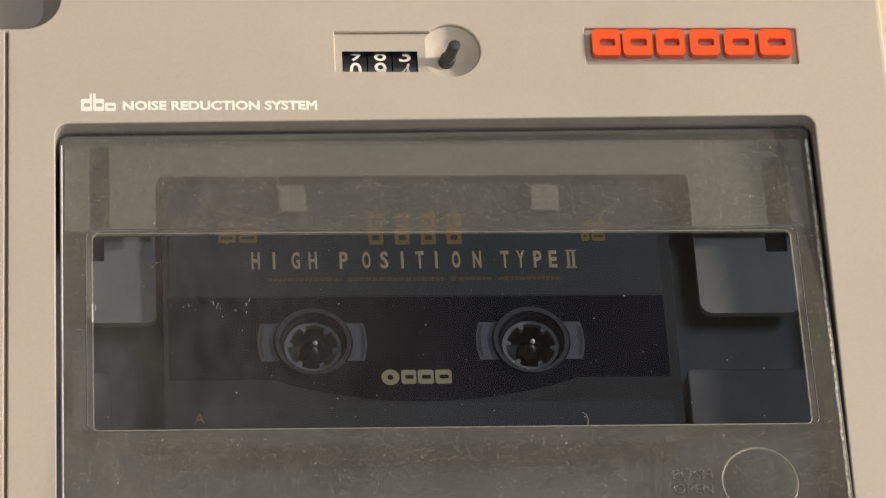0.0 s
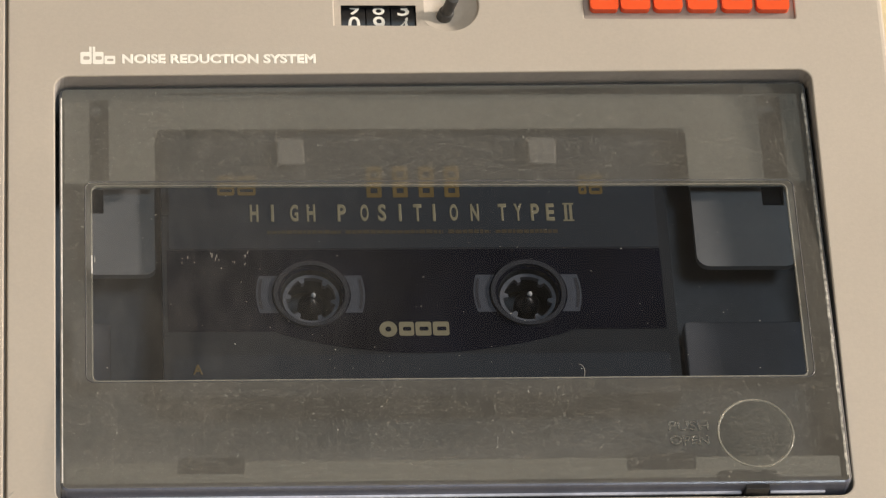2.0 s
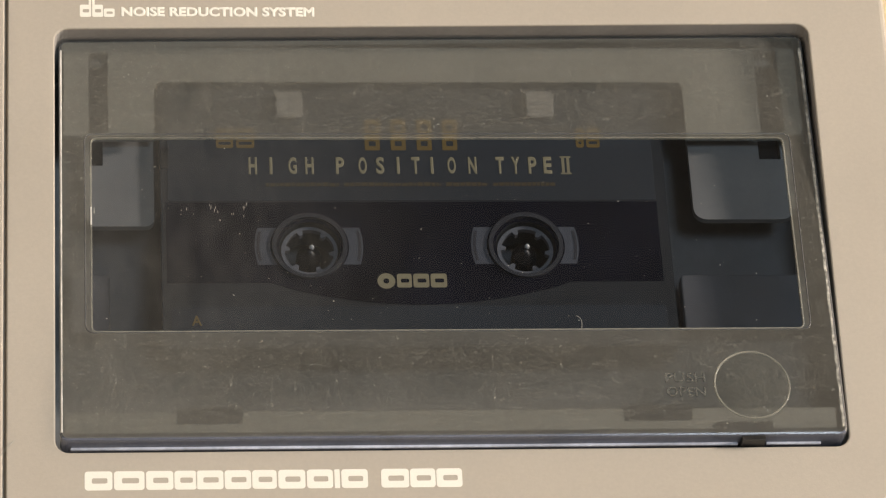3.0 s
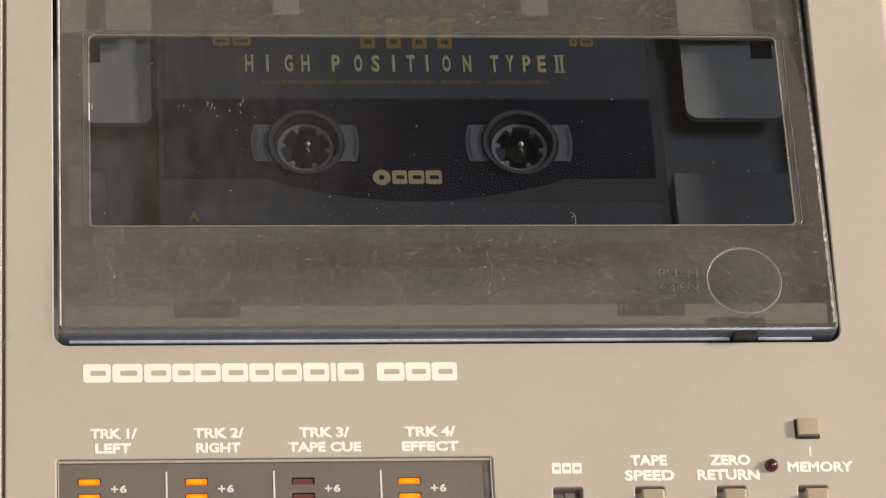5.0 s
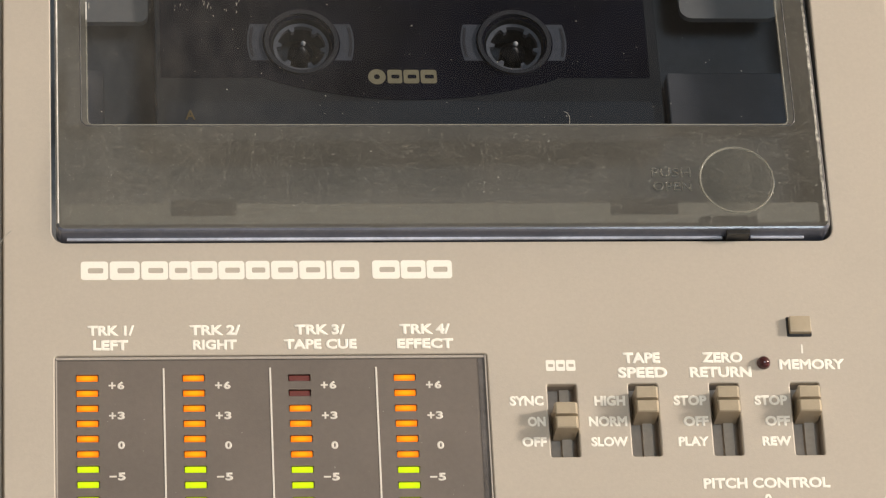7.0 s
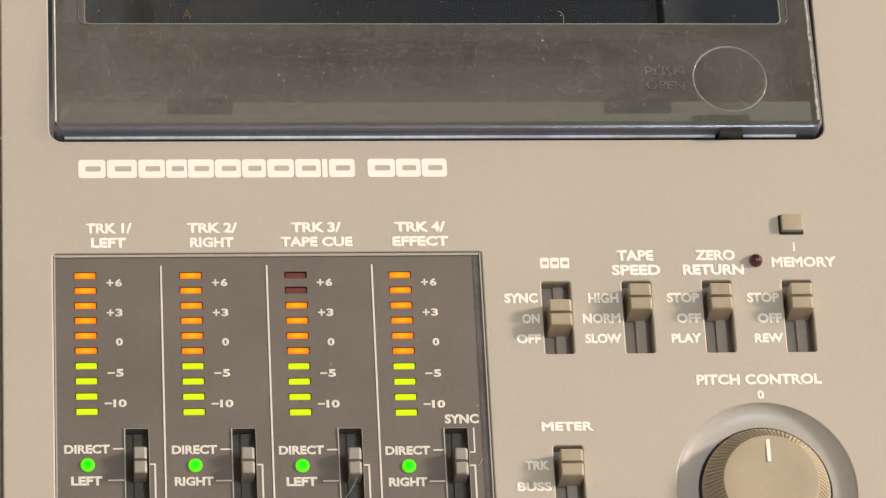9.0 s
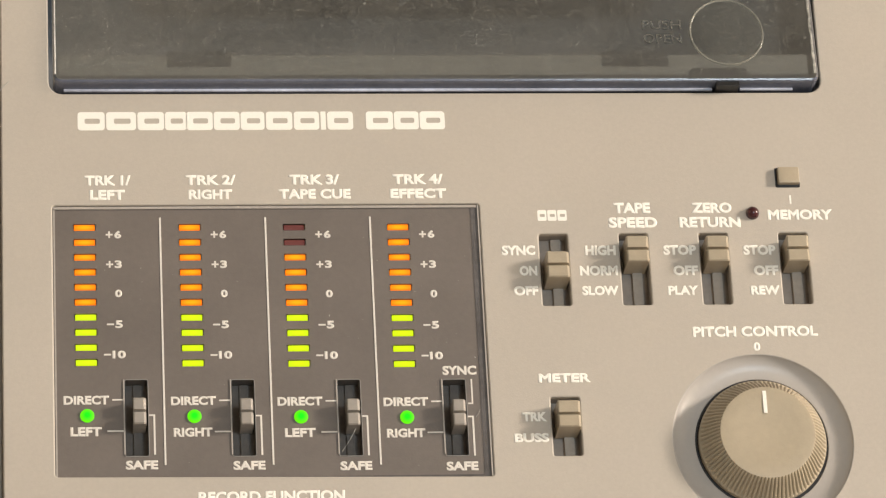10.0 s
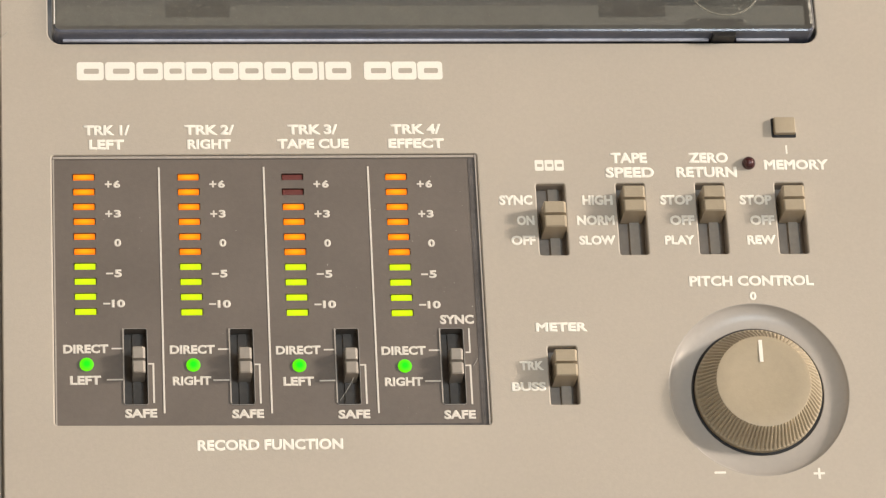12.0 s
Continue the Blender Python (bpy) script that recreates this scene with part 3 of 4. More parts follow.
# ---- pitch knob ----
part("knob_dish", lathe([(17.48, 0.0), (17.34, -0.06), (17.22, -0.3), (16.95, -0.62), (16.3, -1.02), (15.3, -1.4), (14.2, -1.58), (12.95, -1.62), (12.84, -1.72), (12.8, -4.2), (1.0, -4.3)], PX, PY, 96), DISHSHADE, rec, "round dished surround of the knob", smooth=30)
# black disc paints the gap under the knob's rim as deep shade
part("knob_gap_shade", lathe([(12.85, -1.72), (12.75, -1.77), (1.0, -1.77)], PX, PY, 64), BLACK, rec)
bm = bmesh.new()
n, last = 264, None
for r, z, deep in ((12.25, -4.2, 0.0), (12.25, -0.55, 0.0), (12.1, -0.3, 0.34), (11.2, 1.2, 0.42), (10.1, 3.2, 0.42), (9.4, 4.2, 0.36), (9.05, 4.5, 0.0), (8.75, 4.56, 0.0), (6.0, 4.4, 0.0), (0.5, 4.36, 0.0)):
    pts = []
    for k in range(n):
        q = 2 * math.pi * k / n
        rk = r - (deep if k % 3 == 0 else 0)
        pts.append((PX + rk * math.cos(q), PY + rk / LONG * math.sin(q)))
    now = loop_verts(bm, pts, z)
    if last:
        skirt(bm, last, now)
    last = now
bm.faces.new(last)
knob = part("pitch_knob", bm, KNOB, rec, "beige ribbed turning knob with a white pointer", smooth=28)
bar(128.25, -62.3, 128.95, -57.75, 4.42, INK, knob, thick=0.14, name="pointer")

# ---- meter plate ----
bar(75.15, -72.6, 76.72, -16.2, -0.52, COVEREDGE, rec, thick=0.1, name="cover_edge", r=0.1)
bar(-4.85, -72.72, 75.1, -72.3, -0.52, COVEREDGE, rec, thick=0.1, name="cover_edge", r=0.1)
bar(76.45, -72.7, 76.75, -16.1, -0.3, RIMCLEAR, rec, thick=0.1, name="cover_lip", r=0.05)
bar(-4.85, -16.75, 76.3, -16.25, -0.45, RIMCLEAR, rec, thick=0.25, name="cover_lip", r=0.05)
bar(-4.9, -72.2, -4.6, -16.8, -0.45, RIMCLEAR, rec, thick=0.2, name="cover_lip", r=0.05)
COL = 20.0
MZ = -0.5             # face of the meter plate
bm = bmesh.new()
rec_slots = [(8.05 + COL * i, -67.75 - 0.22 * i, 12.35 + COL * i, -52.3 - 0.2 * i) for i in range(4)]
LEAN = lambda i, y: (0.62 - 0.34 * i) * min(1.0, (-y - 8) / 48)      # the plate sits a hair askew
windows = [(-1.15 + COL * i, -20.62 - 3.165 * k - 0.72 + LEAN(i, -20.62 - 3.165 * k), 3.15 + COL * i, -20.62 - 3.165 * k + 0.72 + LEAN(i, -20.62 - 3.165 * k)) for i in range(4) for k in range(10)]
sheet(bm, METER_HOLE(-0.02), [rr(*s, 0.3, 0, 2) for s in rec_slots] + [rr(*s, 0.15, 0, 1) for s in windows], MZ)
for s in windows:
    skirt(bm, loop_verts(bm, rr(*s, 0.15, 0, 1), MZ), loop_verts(bm, rr(*s, 0.15, 0, 1), MZ - 0.35))
bmesh.ops.remove_doubles(bm, verts=bm.verts, dist=1e-3)
meter = part("meter_plate", bm, DARKPANEL, rec, "dark grey-brown meter plate with coloured light segments")
LEVELS = (10, 10, 8, 10)
for i in range(4):
    for k in range(10):
        x0, y0, x1, y1 = windows[i * 10 + k]
        mat = LIT_LIME if k > 5 else LIT_ORANGE
        if k < 10 - LEVELS[i]:
            mat = DIM_RED
        part("light_segment", box(x0 + 0.17, y0 + 0.16, x1 - 0.17, y1 - 0.16, MZ - 0.6, MZ - 0.04 if mat is not DIM_RED else MZ - 0.25, 0.2, 0.1), mat, meter)
for i in range(4):
    x = COL * i
    for text, cx0, cx1, k in (("+6", 5.0, 7.95, 0.5), ("+3", 5.0, 7.95, 2.5), ("0", 6.55, 7.9, 4.45)):
        yc = -20.62 - 3.165 * k + LEAN(i, -20.62 - 3.165 * k)
        if text != "0":
            bar(cx0 + x, yc - 0.17, cx0 + x + 1.35, yc + 0.17, MZ, DULLINK, meter, tilt=False)
            bar(cx0 + x + 0.5, yc - 0.7, cx0 + x + 0.85, yc + 0.7, MZ, DULLINK, meter, thick=0.06)
            lettering(text[1], cx0 + x + 1.6, yc - 0.82, cx1 + x, yc + 0.82, MZ, DULLINK, meter, 0.048)
        else:
            lettering(text, cx0 + x, yc - 0.82, cx1 + x, yc + 0.82, MZ, DULLINK, meter, 0.048)
    for text, cx0, cx1, k in (("5", 6.5, 7.95, 6.5), ("10", 5.85, 8.4, 8.5)):
        yc = -20.62 - 3.165 * k + LEAN(i, -20.62 - 3.165 * k)
        bar(cx0 + x - 1.55, yc - 0.17, cx0 + x - 0.2, yc + 0.17, MZ, DULLINK, meter)
        lettering(text, cx0 + x, yc - 0.82, cx1 + x, yc + 0.82, MZ, DULLINK, meter, 0.048)
    if i < 3:
        part("divider_line", box(15.2 + 20.13 * i, -69.6 - 0.25 * i, 15.55 + 20.13 * i, -18.5, MZ, MZ + 0.1, 0.05, 0.04), DULLINK, meter)
    d = LEAN(i, -60)
    lettering("DIRECT", -3.4 + x, d - 57.85, 5.1 + x, d - 56.0, MZ, DULLINK, meter, 0.048)
    bar(5.7 + x, d - 57.05, 8.0 + x, d - 56.75, MZ, DULLINK, meter)
    word = "LEFT" if i % 2 == 0 else "RIGHT"
    x0, x1 = ((-2.2, 3.65) if i % 2 == 0 else (-3.0, 4.3))
    lettering(word, x0 + x, d - 64.25, x1 + x, d - 62.4, MZ, DULLINK, meter, 0.048)
    bar(4.7 + x, d - 63.4, 7.75 + x, d - 63.1, MZ, DULLINK, meter)
    lettering("SAFE", 7.95 + x, d - 71.1, 14.0 + x, d - 69.25, MZ, DULLINK, meter, 0.048)
    bar(12.5 + x, d - 60.25, 13.65 + x, d - 59.95, MZ, DULLINK, meter)
    bar(13.3 + x, d - 68.1, 13.65 + x, d - 60.25, MZ, DULLINK, meter)
    bm = lathe([(1.34, MZ - 0.2), (1.34, MZ + 0.1), (1.2, MZ + 0.35), (0.8, MZ + 0.5), (0.1, MZ + 0.54)], 1.0 + COL * i + 0.0, d - 60.1, 24)
    part("green_lamp", bm, LIT_GREEN, meter, "glowing green round lamp", smooth=60)
    # slot, clear rim and slider
    s = rec_slots[i]
    bm = bmesh.new()
    tub(bm, lambda o: rr(*s, 0.3, o, 2), MZ, -3.6, 0.01)
    sw = part("record_switch", bm, SLOTDARK, rec, "slide switch in a dark slot")
    part("slot_rim", plate_with_holes(rr(*s, 0.4, 0.16, 3), [rr(*s, 0.3, 0.02, 3)], MZ, MZ + 0.12), GREY, sw)
    part("slot_rim", box(s[0] - 0.3, s[1] + 0.3, s[0] - 0.02, s[3] + 0.1, MZ, MZ + 0.2, 0.08, 0.04), RIMCLEAR, sw)
    part("slot_rail", box(s[0] + 1.6, s[1] + 0.1, s[0] + 3.2, s[3] - 0.1, -3.6, -3.0, 0.05, 0.05), SLOTDARK, sw)
    part("lever", lever_mesh(s[0] + 2.65, d - 60.1, 1.2, 2.65, -3.2, 2.3), METALGREY, sw, "pewter-grey two-ridged slider", smooth=25)
lettering("SYNC", 68.1, -51.95, 74.6, -50.0, MZ, DULLINK, meter, 0.048)
bar(72.7, -57.95, 73.7, -57.65, MZ, DULLINK, meter)
bar(73.4, -57.65, 73.7, -52.8, MZ, DULLINK, meter)

# ---- cassette well ----
bm = bmesh.new()
skirt(bm, loop_verts(bm, DOOR_HOLE(0), -0.4), loop_verts(bm, DOOR_HOLE(0), -5.95))
part("door_surround", bm, SURROUND, rec, "dark grey frame round the door")
bm = bmesh.new()
tub(bm, DOOR_HOLE, -5.9, -20, 0.01)
part("cassette_well", bm, DECKDARK, rec, "dark well behind the smoked door")
W_PLATE = -8.0
part("deck_plate", plate_with_holes(rr(0.4, 62.2, 14.0, 101.2, 1.8), [rr(1.2, 76.6, 4.0, 99.5, 0.2)], W_PLATE - 1.5, W_PLATE), DIMPLATE, rec, "light grey plate beside the tape", tilt=True)
part("deck_plate", plate_with_holes(rr(121.3, 63.4, 141.6, 101.2, 2.6), [rr(135.7, 77.9, 140.1, 99.5, 0.2)], W_PLATE - 1.5, W_PLATE), DIMPLATE, rec, "light grey plate beside the tape", tilt=True)
# black plates added beneath the slots, painting their depth dark
for x0, x1 in ((0.9, 4.3), (135.4, 140.4)):
    part("slot_shade_plate", box(x0, 75.5, x1, 100, W_PLATE - 4.5, W_PLATE - 1.6, 0.2, 0.05), BLACK, rec, tilt=True)
part("deck_step", box(118.0, 38.5, 142.5, 52.5, W_PLATE - 6.5, W_PLATE - 3.5, 0.8, 0.4), DECKSTEP, rec, "grey step of the deck beside the tape", tilt=True)
part("deck_step", box(-2.5, 38.5, 5.2, 53.0, W_PLATE - 6.5, W_PLATE - 3.5, 0.8, 0.4), DECKSTEP, rec, "grey step of the deck beside the tape", tilt=True)
lid = [(-3.6, 80.4), (14.2, 80.4), (14.2, 92.0), (14.9, 93.3), (119.8, 93.3), (120.4, 92.0), (120.4, 80.4), (144.0, 80.4), (144.0, 101.7), (-3.6, 101.7)]
part("holder_lid", plate_with_holes(lid, [rr(1.3, 81.0, 5.1, 100.4, 0.4), rr(135.6, 81.0, 140.4, 101.2, 0.4)], -5.0, -3.5), DECKPLATE, rec, "light grey lid and arms of the tape holder", tilt=True)
part("holder_ledge", box(-3.5, 11.8, 143.8, 16.5, -8, -2.6, 0.4, 0.3), DECKPLATE, rec, "light grey ledge under the tape", tilt=True)
for x0, x1 in ((17.6, 30.0), (102.9, 116.0)):
    part("ledge_notch", box(x0, 13.7, x1, 17.2, -5, -2.45, 0.3, 0.1), CHARCOAL, rec, tilt=True)
for x0, x1 in ((38.4, 43.7), (88.6, 94.1)):
    part("tape_spring", box(x0, 85.3, x1, 91.6, -4.9, -4.4, 0.8, 0.2), GREY, rec, "light grey spring pad", tilt=True)

part("latch", box(120.0, 9.7, 132.0, 13.3, -6, -2.2, 1.4, 0.3), CHARCOAL, rec, "dark door latch seen through the frosting", tilt=True)
part("latch_stop", box(56.0, 9.7, 58.9, 11.7, -6, -2.3, 0.9, 0.2), CHARCOAL, rec, tilt=True)

# ---- cassette (its own thing, seated in the well) ----
tape = thing("audio_cassette", 65.5, 64, -12, "dark grey audio cassette with gold print, seated behind the smoked door", "cassette")
TW = -6.0
HUBS = ((44.2, 55.7), (86.8, 55.7))
shell = plate_with_holes(rr(15.3, 32.0, 115.7, 95.8, 1.8), [ring(x, y, 6.0, 40) for x, y in HUBS], TW - 8.7, TW)
shell = part("shell", shell, TAPESHELL, tape, "smoke grey plastic shell", tilt=True)
part("label_band", box(16.6, 66.8, 113.5, 94.5, TW, TW + 0.12, 0.6, 0.05), TAPELABEL, shell, "dark grey printed band", tilt=True)
arc = [(113.6, 66.5), (16.2, 66.5), (16.2, 47.7), (36.5, 47.7)] + [(36.5 + 58.8 * k / 24, 47.7 - 5.2 * math.sin(math.pi * k / 24) ** 0.8) for k in range(1, 24)] + [(95.3, 47.7), (113.6, 47.7)]
part("tape_window", plate_with_holes(arc, [ring(x, y, 6.0, 40) for x, y in HUBS], TW + 0.03, TW + 0.1), TAPEWINDOW, shell, "glossy navy window over the tape reels", tilt=True)
part("lower_band", box(17.0, 32.6, 113.6, 42.2, TW, TW + 0.05, 0.6, 0.02), TAPELABEL, shell, tilt=True)
for hx, hy in HUBS:
    bm = plate_with_holes(ring(hx, hy + 0.35, 7.4, 48), [ring(hx, hy + 0.25, 6.55, 48)], TW + 0.02, TW + 0.7)
    part("hub_collar", bm, HUBRING, shell, tilt=True)
    teeth = []
    for k in range(120):
        q = 2 * math.pi * k / 120
        teeth.append((hx + (3.9 if (k + 4) % 20 < 4 else 4.85) * math.cos(q), hy + (3.9 if (k + 4) % 20 < 4 else 4.85) / LONG * math.sin(q)))
    part("hub", plate_with_holes(ring(hx, hy, 5.55, 60), [teeth], TW - 2.3, TW - 1.1), HUBWHITE, tape, "white toothed reel hub", tilt=True)
    drive = part("spindle", lathe([(2.5, TW - 9.0), (2.5, TW - 3.2), (2.2, TW - 2.7), (1.0, TW - 1.9), (0.55, TW - 1.1), (0.1, TW - 1.0)], hx, hy, 24), BLACK, rec, "black drive spindle", tilt=True, smooth=50)
    # the spindle's highlight spot, painted as a small pale stud
    part("spindle_glint", lathe([(0.5, TW - 2.1), (0.5, TW - 1.6), (0.35, TW - 1.3), (0.08, TW - 1.22)], hx + 0.5, hy + 1.3, 16), GLINT, drive, "highlight on the spindle, painted as a small pale stud", tilt=True, smooth=60)
    for side, reach in ((-1, 10.8), (1, 10.5)):
        rise = [-3.9 + 8.6 * k / 10 for k in range(11)]
        inner = [(hx + side * max(math.sqrt(60 - (y - 0.4) ** 2), 6.4), hy + y) for y in rise]
        outer = [(hx + side * (reach - 0.035 * (y - 0.4) ** 2), hy + y) for y in rise]
        part("reel_strip", plate_with_holes(inner + outer[::-1], [], TW + 0.1, TW + 0.16), FROSTWIN, shell, "frosted blue-grey strip beside the hub", tilt=True)
        edge = [(x - side * 0.35, y) for x, y in outer[1:-1]] + [(x - side * 0.95, y) for x, y in outer[-2:0:-1]]
        part("strip_edge", plate_with_holes(edge, [], TW + 0.17, TW + 0.22), HUBRING, shell, tilt=True)
for ch, c in zip("HIOHPOSITIONTYPE", (448, 480, 518, 548, 602, 642, 673, 705, 736, 765, 800, 837, 886, 914, 944, 971)):
    u = 32.64 + (c - 440) * 0.1124
    wide = 0.3 if ch == "I" else 0.85
    lettering("G" if c == 518 else ch, u - wide, 73.1, u + wide, 77.2, TW + 0.12, GOLD, shell, 0.035, tilt=True)
for c in (999, 1008):
    u = 32.64 + (c - 440) * 0.1124
    bar(u - 0.28, 73.1, u + 0.28, 77.2, TW + 0.12, GOLD, shell, tilt=True)
bar(94.9, 73.0, 97.1, 73.35, TW + 0.12, GOLD, shell, tilt=True)
bar(94.9, 76.95, 97.1, 77.3, TW + 0.12, GOLD, shell, tilt=True)
rng = random.Random(3)
for a, b in ((36.0, 50.5), (51.5, 70.8), (71.8, 80.2), (81.2, 93.6)):
    while a < b:
        wide = min(rng.uniform(0.5, 1.3), b - a)
        bar(a, 70.15 + rng.uniform(0, 0.1), a + wide, 71.05 + rng.uniform(-0.1, 0.1), TW + 0.12, BROWN, shell, name="fine_print_bar", tilt=True)
        a += wide + 0.22
part("shell_notch", box(15.3, 74.6, 16.9, 79.6, TW + 0.02, TW + 0.2, 0.2, 0.05), BLACK, shell, "black notch at the shell's edge", tilt=True)
for a in (56.0, 61.2, 66.4, 71.5):
    part("print_square", plate_with_holes(rr(a, 78.8, a + 3.0, 85.4, 0.2), [rr(a + 0.8, 79.8, a + 2.2, 81.0, 0.1), rr(a + 0.8, 82.6, a + 2.2, 84.2, 0.1)], TW + 0.12, TW + 0.17), AMBER, shell, tilt=True)
for a, b in ((26.4, 29.8), (30.4, 34.0), (98.4, 100.0), (100.5, 103.2)):
    part("print_block", plate_with_holes(rr(a, 79.4, b, 83.2, 0.5), [rr(a + 0.5, 80.2, b - 0.5, 80.9, 0.15), rr(a + 0.5, 81.5, b - 0.5, 82.4, 0.15)], TW + 0.12, TW + 0.17), AMBER, shell, tilt=True)
part("print_disc", plate_with_holes(ring(58.9, 47.95, 1.75, 24), [ring(58.9, 47.95, 0.6, 12)], TW + 0.1, TW + 0.15), GOLD, shell, tilt=True)
for a, b in ((61.0, 63.9), (64.2, 67.3), (67.6, 70.8)):
    mark(a, 46.4, b, 49.6, TW + 0.1, TW + 0.15, GOLD, shell, name="print_block", tilt=True)
lettering("A", 20.8, 37.9, 22.8, 40.2, TW + 0.1, AMBER, shell, 0.02, tilt=True)

# ---- smoked door ----
DOOR = lambda o: askew(rr(-4.6, 9.3, 145.4, 101.9, 1.6, o), -0.3, 1.15)
WIN = lambda o: rr(1.35, 33.0, 139.35, 78.2, 1.4, o)
bm = bmesh.new()
sheet(bm, DOOR(-0.5), [WIN(0)], 0.0)
door = part("cassette_door", bm, FROST, rec, "frosted smoked plastic door with a clear window", tilt=True)


def door_edge(front):
    """The door's rounded edge: its front face alone, or all the rest."""
    bm = bmesh.new()
    loops = [loop_verts(bm, DOOR(o), z) for z, o in ((0.0, -0.5), (-0.15, -0.15), (-0.5, 0.0), (-5.0, 0.0))]
    for a, b in zip(loops, loops[1:]):
        for i in range(len(a)):
            j = (i + 1) % len(a)
            if (max(a[i].co.y, a[j].co.y) < 10.4) == front:
                bm.faces.new((a[i], a[j], b[j], b[i]))
    bmesh.ops.delete(bm, geom=[v for v in bm.verts if not v.link_faces], context="VERTS")
    return bm


rim = part("door_rim", door_edge(False), SHADEEDGE, door, "polished side of the door, its shade painted darker", tilt=True)
front = part("door_front_edge", door_edge(True), EDGESHEEN, door, "polished front edge of the door, a cool reflection painted in", tilt=True)
bm = bmesh.new()
# raised dark line, painting the shade of a groove outside the window
groove = lambda o: rr(0.35, 33.0, 140.55, 79.0, 1.6, o)
loops = [loop_verts(bm, groove(o), w) for o, w in ((0.12, 0.01), (0.0, 0.09), (-0.14, 0.01))]
skirt(bm, loops[0], loops[1]), skirt(bm, loops[1], loops[2])
groove_line = part("window_groove", bm, SHADEEDGE, door, "fine dark line round the window", tilt=True)
bm = bmesh.new()
sheet(bm, WIN(-0.35), [], -0.35)
clear = part("door_window", bm, CLEAR, door, "clear smoked window in the door", tilt=True)
bm = bmesh.new()
a = loop_verts(bm, WIN(0.0), 0.0)
b = loop_verts(bm, WIN(-0.12), 0.12)
c = loop_verts(bm, WIN(-0.30), 0.12)
d = loop_verts(bm, WIN(-0.42), -0.4)
skirt(bm, a, b), skirt(bm, b, c), skirt(bm, c, d)
ridge = part("window_border", bm, RIDGE, door, "thin bright ridge round the window", tilt=True)
bm = bmesh.new()
prof = [(7.5, 0.02), (7.36, 0.24), (7.2, 0.24), (7.0, 0.03)]
last = None
for r, z in prof:
    now = loop_verts(bm, ring(127.7, 20.4, r, 64), z)
    if last:
        skirt(bm, last, now)
    last = now
# specular glint on the border's left side, painted as a pale block
part("border_glint", box(1.4, 57.6, 1.72, 61.8, -0.3, 0.14, 0.1, 0.05), GLINT, door, "glint on the window's border, painted as a pale sliver", tilt=True)
push = part("push_spot_rim", bm, RIDGE, door, "bright rim of the round thumb spot", tilt=True, smooth=40)
bm = bmesh.new()
rng = random.Random(5)
strip = []
for k in range(90):
    v0 = 11.0 + k * 1.0
    strip.append([(144.55 - 0.2 * rng.random(), v0), (144.85 + 0.14 * rng.random(), v0)])
rows = [[bm.verts.new((u, v, 0.03 + 0.03 * (k % 2))) for u, v in pair] for k, pair in enumerate(strip)]
for p, q in zip(rows, rows[1:]):
    bm.faces.new((p[0], p[1], q[1], q[0]))
wear = part("worn_edge", bm, WORN, door, "pale worn line along the door's edge", tilt=True)
# highlight line of the door's left edge, painted as a pale strip
bm = bmesh.new()
rows = []
for k in range(46):
    v0 = 11.0 + k * 1.96
    rows.append([bm.verts.new((u, v0, w)) for u, w in ((-4.5, -0.25), (-4.28 + 0.04 * rng.random(), 0.1), (-4.05, 0.02))])
for p, q in zip(rows, rows[1:]):
    bm.faces.new((p[0], p[1], q[1], q[0]))
    bm.faces.new((p[1], p[2], q[2], q[1]))
bead = part("edge_glint", bm, GLINT, door, "highlight along the door's edge, painted as a thin pale bead", tilt=True)
dome = part("push_spot", lathe([(7.05, 0.02), (6.6, 0.10), (5.0, 0.24), (3.0, 0.32), (0.2, 0.36)], 127.7, 20.4, 64), SPOT, door, "round thumb spot moulded in the door", tilt=True, smooth=40)
w1 = lettering("PUSH", 110.95, 21.0, 118.75, 23.1, 0.0, EMBOSS, door, 0.02, 0.3, tilt=True)
w2 = lettering("OPEN", 111.0, 17.85, 118.6, 19.95, 0.0, EMBOSS, door, 0.02, 0.3, tilt=True)
# strip added behind the frosting to give the front its bluish reflection
band_strip = part("door_band", box(-3.7, 9.5, 144.3, 11.5, -4.4, -2.65, 0.5, 0.3), BANDBLUE, door, "blue-grey band along the door's front, added for its cool reflection", tilt=True)
# the foot's bright highlight, built as two thin pale strips
foot = part("front_glint", box(-2.6, 8.75, 124.4, 9.35, -3.4, -2.95, 0.15, 0.12), FOOTGLINT, door, "thin highlight along the door's polished foot, painted pale blue", tilt=True)
foot_end = part("front_glint", box(129.9, 8.8, 140.5, 9.35, -3.4, -2.95, 0.15, 0.12), FOOTGLINT, door, tilt=True)
part("door_catch", box(124.9, 8.4, 129.4, 9.45, -4.5, -0.4, 0.1, 0.05), BLACK, door, "black catch notch in the door's edge", tilt=True)
for ob in (door, rim, front, clear, ridge, push, dome, wear, bead, groove_line, w1, w2):
    ob.visible_shadow = False

# ---- dust and fibres ----
bm = bmesh.new()
rng = random.Random(11)


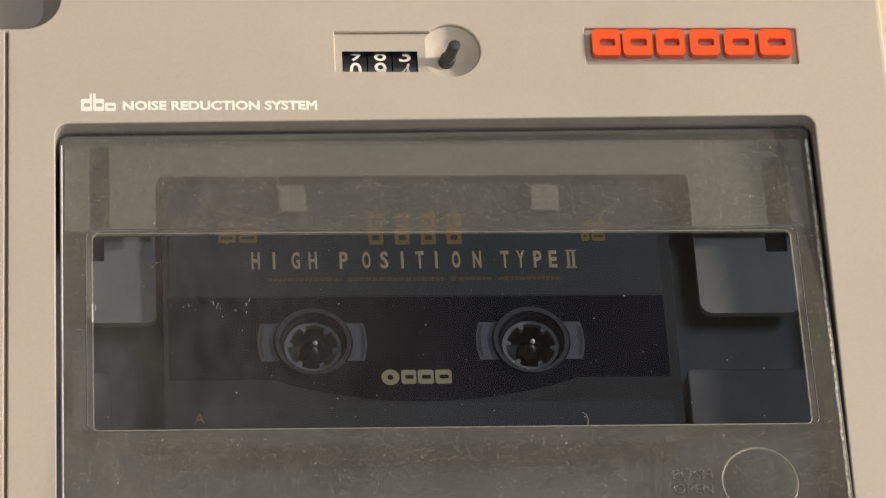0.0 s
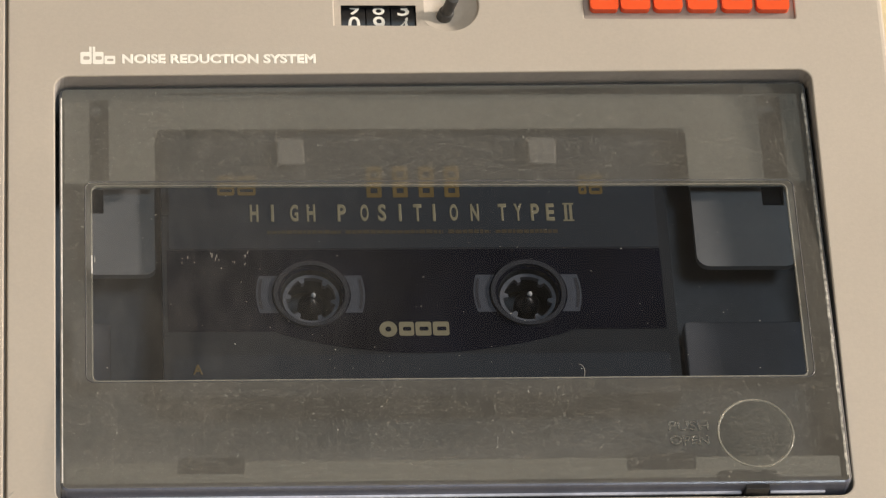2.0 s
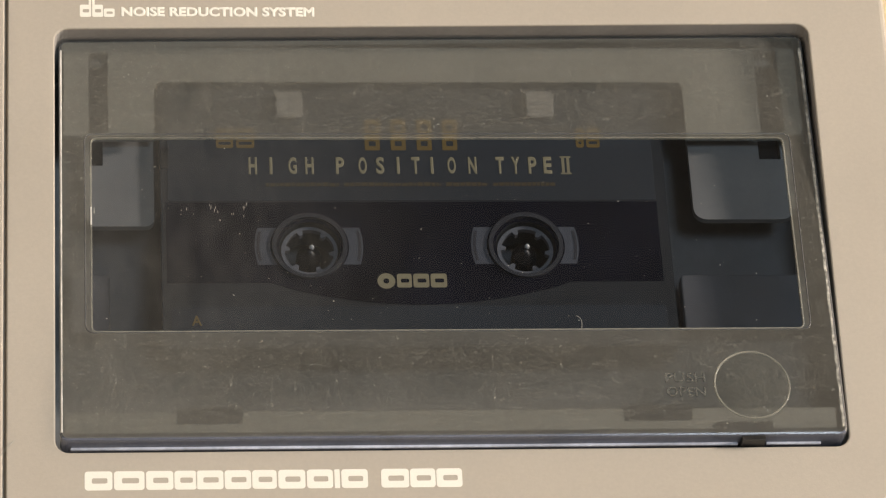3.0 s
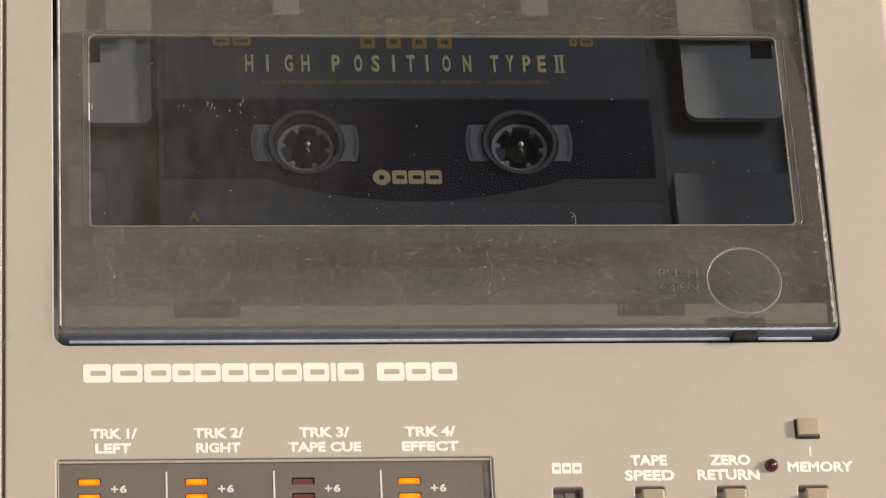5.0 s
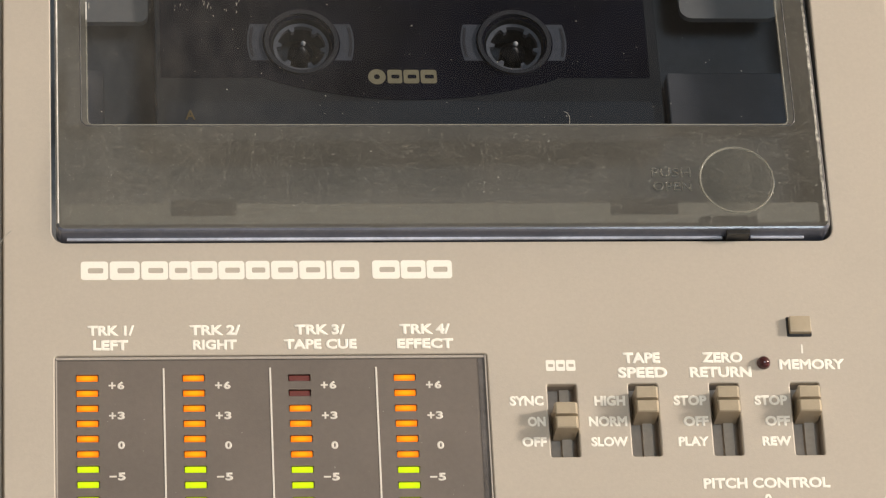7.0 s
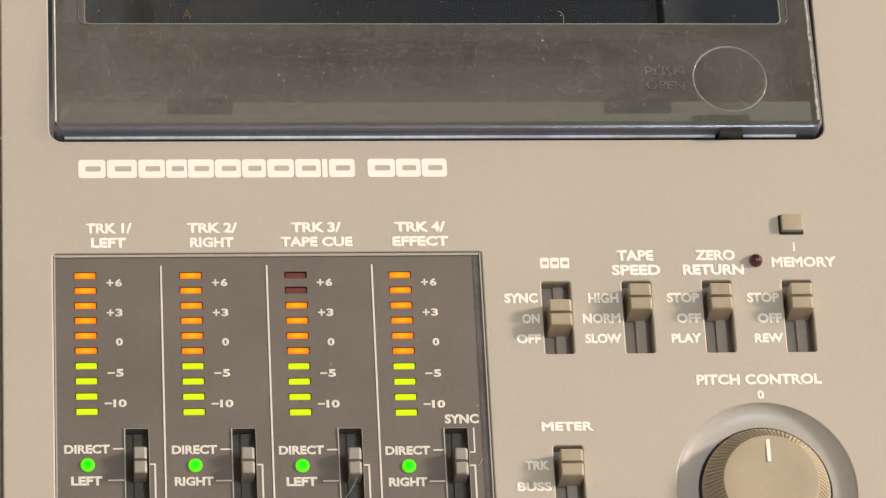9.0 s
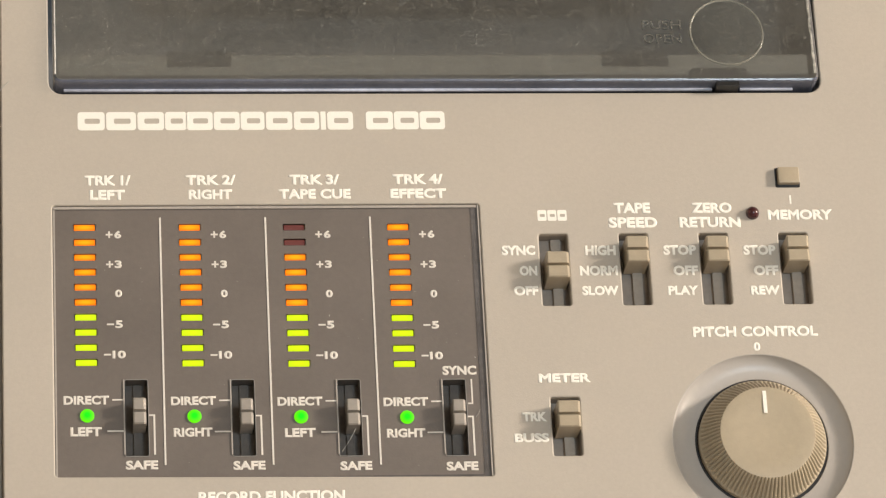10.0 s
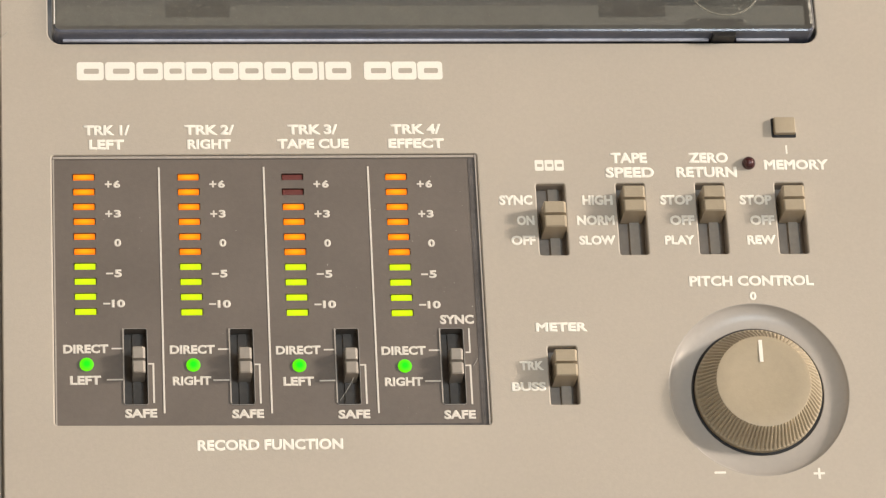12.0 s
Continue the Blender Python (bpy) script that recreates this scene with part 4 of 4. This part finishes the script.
def fleck(u, v, w, size, long=1.0, turn=None):
    q = rng.uniform(0, math.pi) if turn is None else turn
    n = 6
    vs = []
    for k in range(n):
        a = 2 * math.pi * k / n
        x, y = size * long * math.cos(a) * rng.uniform(0.7, 1.2), size * math.sin(a) * rng.uniform(0.7, 1.2)
        vs.append(bm.verts.new((u + x * math.cos(q) - y * math.sin(q), v + x * math.sin(q) + y * math.cos(q), w)))
    top = bm.verts.new((u, v, w + size * 0.5))
    for k in range(n):
        bm.faces.new((vs[k], vs[(k + 1) % n], top))


for k in range(6500):
    u, v = rng.uniform(-3, 143.5), rng.uniform(11.5, 100.5)
    inside = 2.5 < u < 138 and 34 < v < 77
    if not (inside or u < 0.3 or u > 140.6 or v < 32.6 or v > 79.2) or (inside and rng.random() > 0.06):
        continue
    fleck(u, v, -0.33 if inside else 0.02, min(abs(rng.gauss(0, 0.035)), 0.11) + 0.028, rng.choice((1, 1, 1.6, 2.5)))
for k in range(14):                                   # a cluster of short upright scratches
    fleck(rng.uniform(18, 32), 61 + rng.uniform(-1.2, 1.6), -0.33, 0.045, rng.uniform(4, 14), radians(85 + rng.uniform(-12, 12)))
for u, v in ((48.0, 40.1), (47.3, 33.3), (84.5, 30.2), (95.3, 35.4), (105, 63), (124, 48), (131, 46)):
    fleck(u, v, 0.05 if v < 33.2 else -0.33, 0.14, 1.4)
# long upright fleck that paints a glint by the window's left border
fleck(2.15, 61.1, -0.3, 0.10, 9, radians(90))
tagged(part("dust_flecks", bm, DUST, tilt=True), "pale dust flecks, fine scratches and one painted glint on the smoked door", "dust", kind="stuff")


def fibre(name, pts, r, label):
    cu = bpy.data.curves.new(name, "CURVE")
    cu.dimensions, cu.bevel_depth, cu.bevel_resolution = "3D", r * MM, 1
    sp = cu.splines.new("NURBS")
    sp.points.add(len(pts) - 1)
    for p, (x, y, z) in zip(sp.points, pts):
        p.co = (x * MM, y * MM * LONG, z * MM + FACE, 1)
    sp.use_endpoint_u, sp.order_u = True, 3
    ob = new(name, cu)
    me = bpy.data.meshes.new_from_object(ob.evaluated_get(bpy.context.evaluated_depsgraph_get()))
    bpy.data.objects.remove(ob)
    me.materials.append(DUST)
    return tagged(new(name, me), label, "fibre")


fibre("hair_fibre", ((-16.6, 6.2, 0.06), (-15.3, 7.8, 0.35), (-14.3, 9.2, 0.4), (-13.1, 10.6, 0.06)), 0.055, "thin pale hair lying across the panel seam")
fibre("hair_fibre", ((51.7, -61.6, -0.1), (50.5, -64.6, 0.1), (48.4, -67.5, -0.2)), 0.045, "thin pale hair lying over a record switch slot")
fibre("hair_fibre", ((74.9, -59.1, -0.4), (74.6, -60.0, -0.2), (74.0, -60.7, -0.42)), 0.045, "short pale hair lying on the dark meter plate")
fibre("hair_fibre", [TILT @ Vector((u, v, -0.25)) for u, v in ((94.8, 36.4), (96.2, 36.0), (95.7, 33.6))], 0.05, "short hooked hair lying on the smoked window")

bm = bmesh.new()
for k in range(70):
    fleck(rng.uniform(-3.5, 75), rng.uniform(-71, -18), -0.49, abs(rng.gauss(0, 0.03)) + 0.025, rng.choice((1, 1, 2)))
fleck(74.5, -48.3, -0.49, 0.16)
fleck(47.1, -39.3, -0.49, 0.10, 2.5, radians(90))
tagged(part("dust_flecks", bm, DUST), "pale dust flecks on the dark meter plate", "dust", kind="stuff")
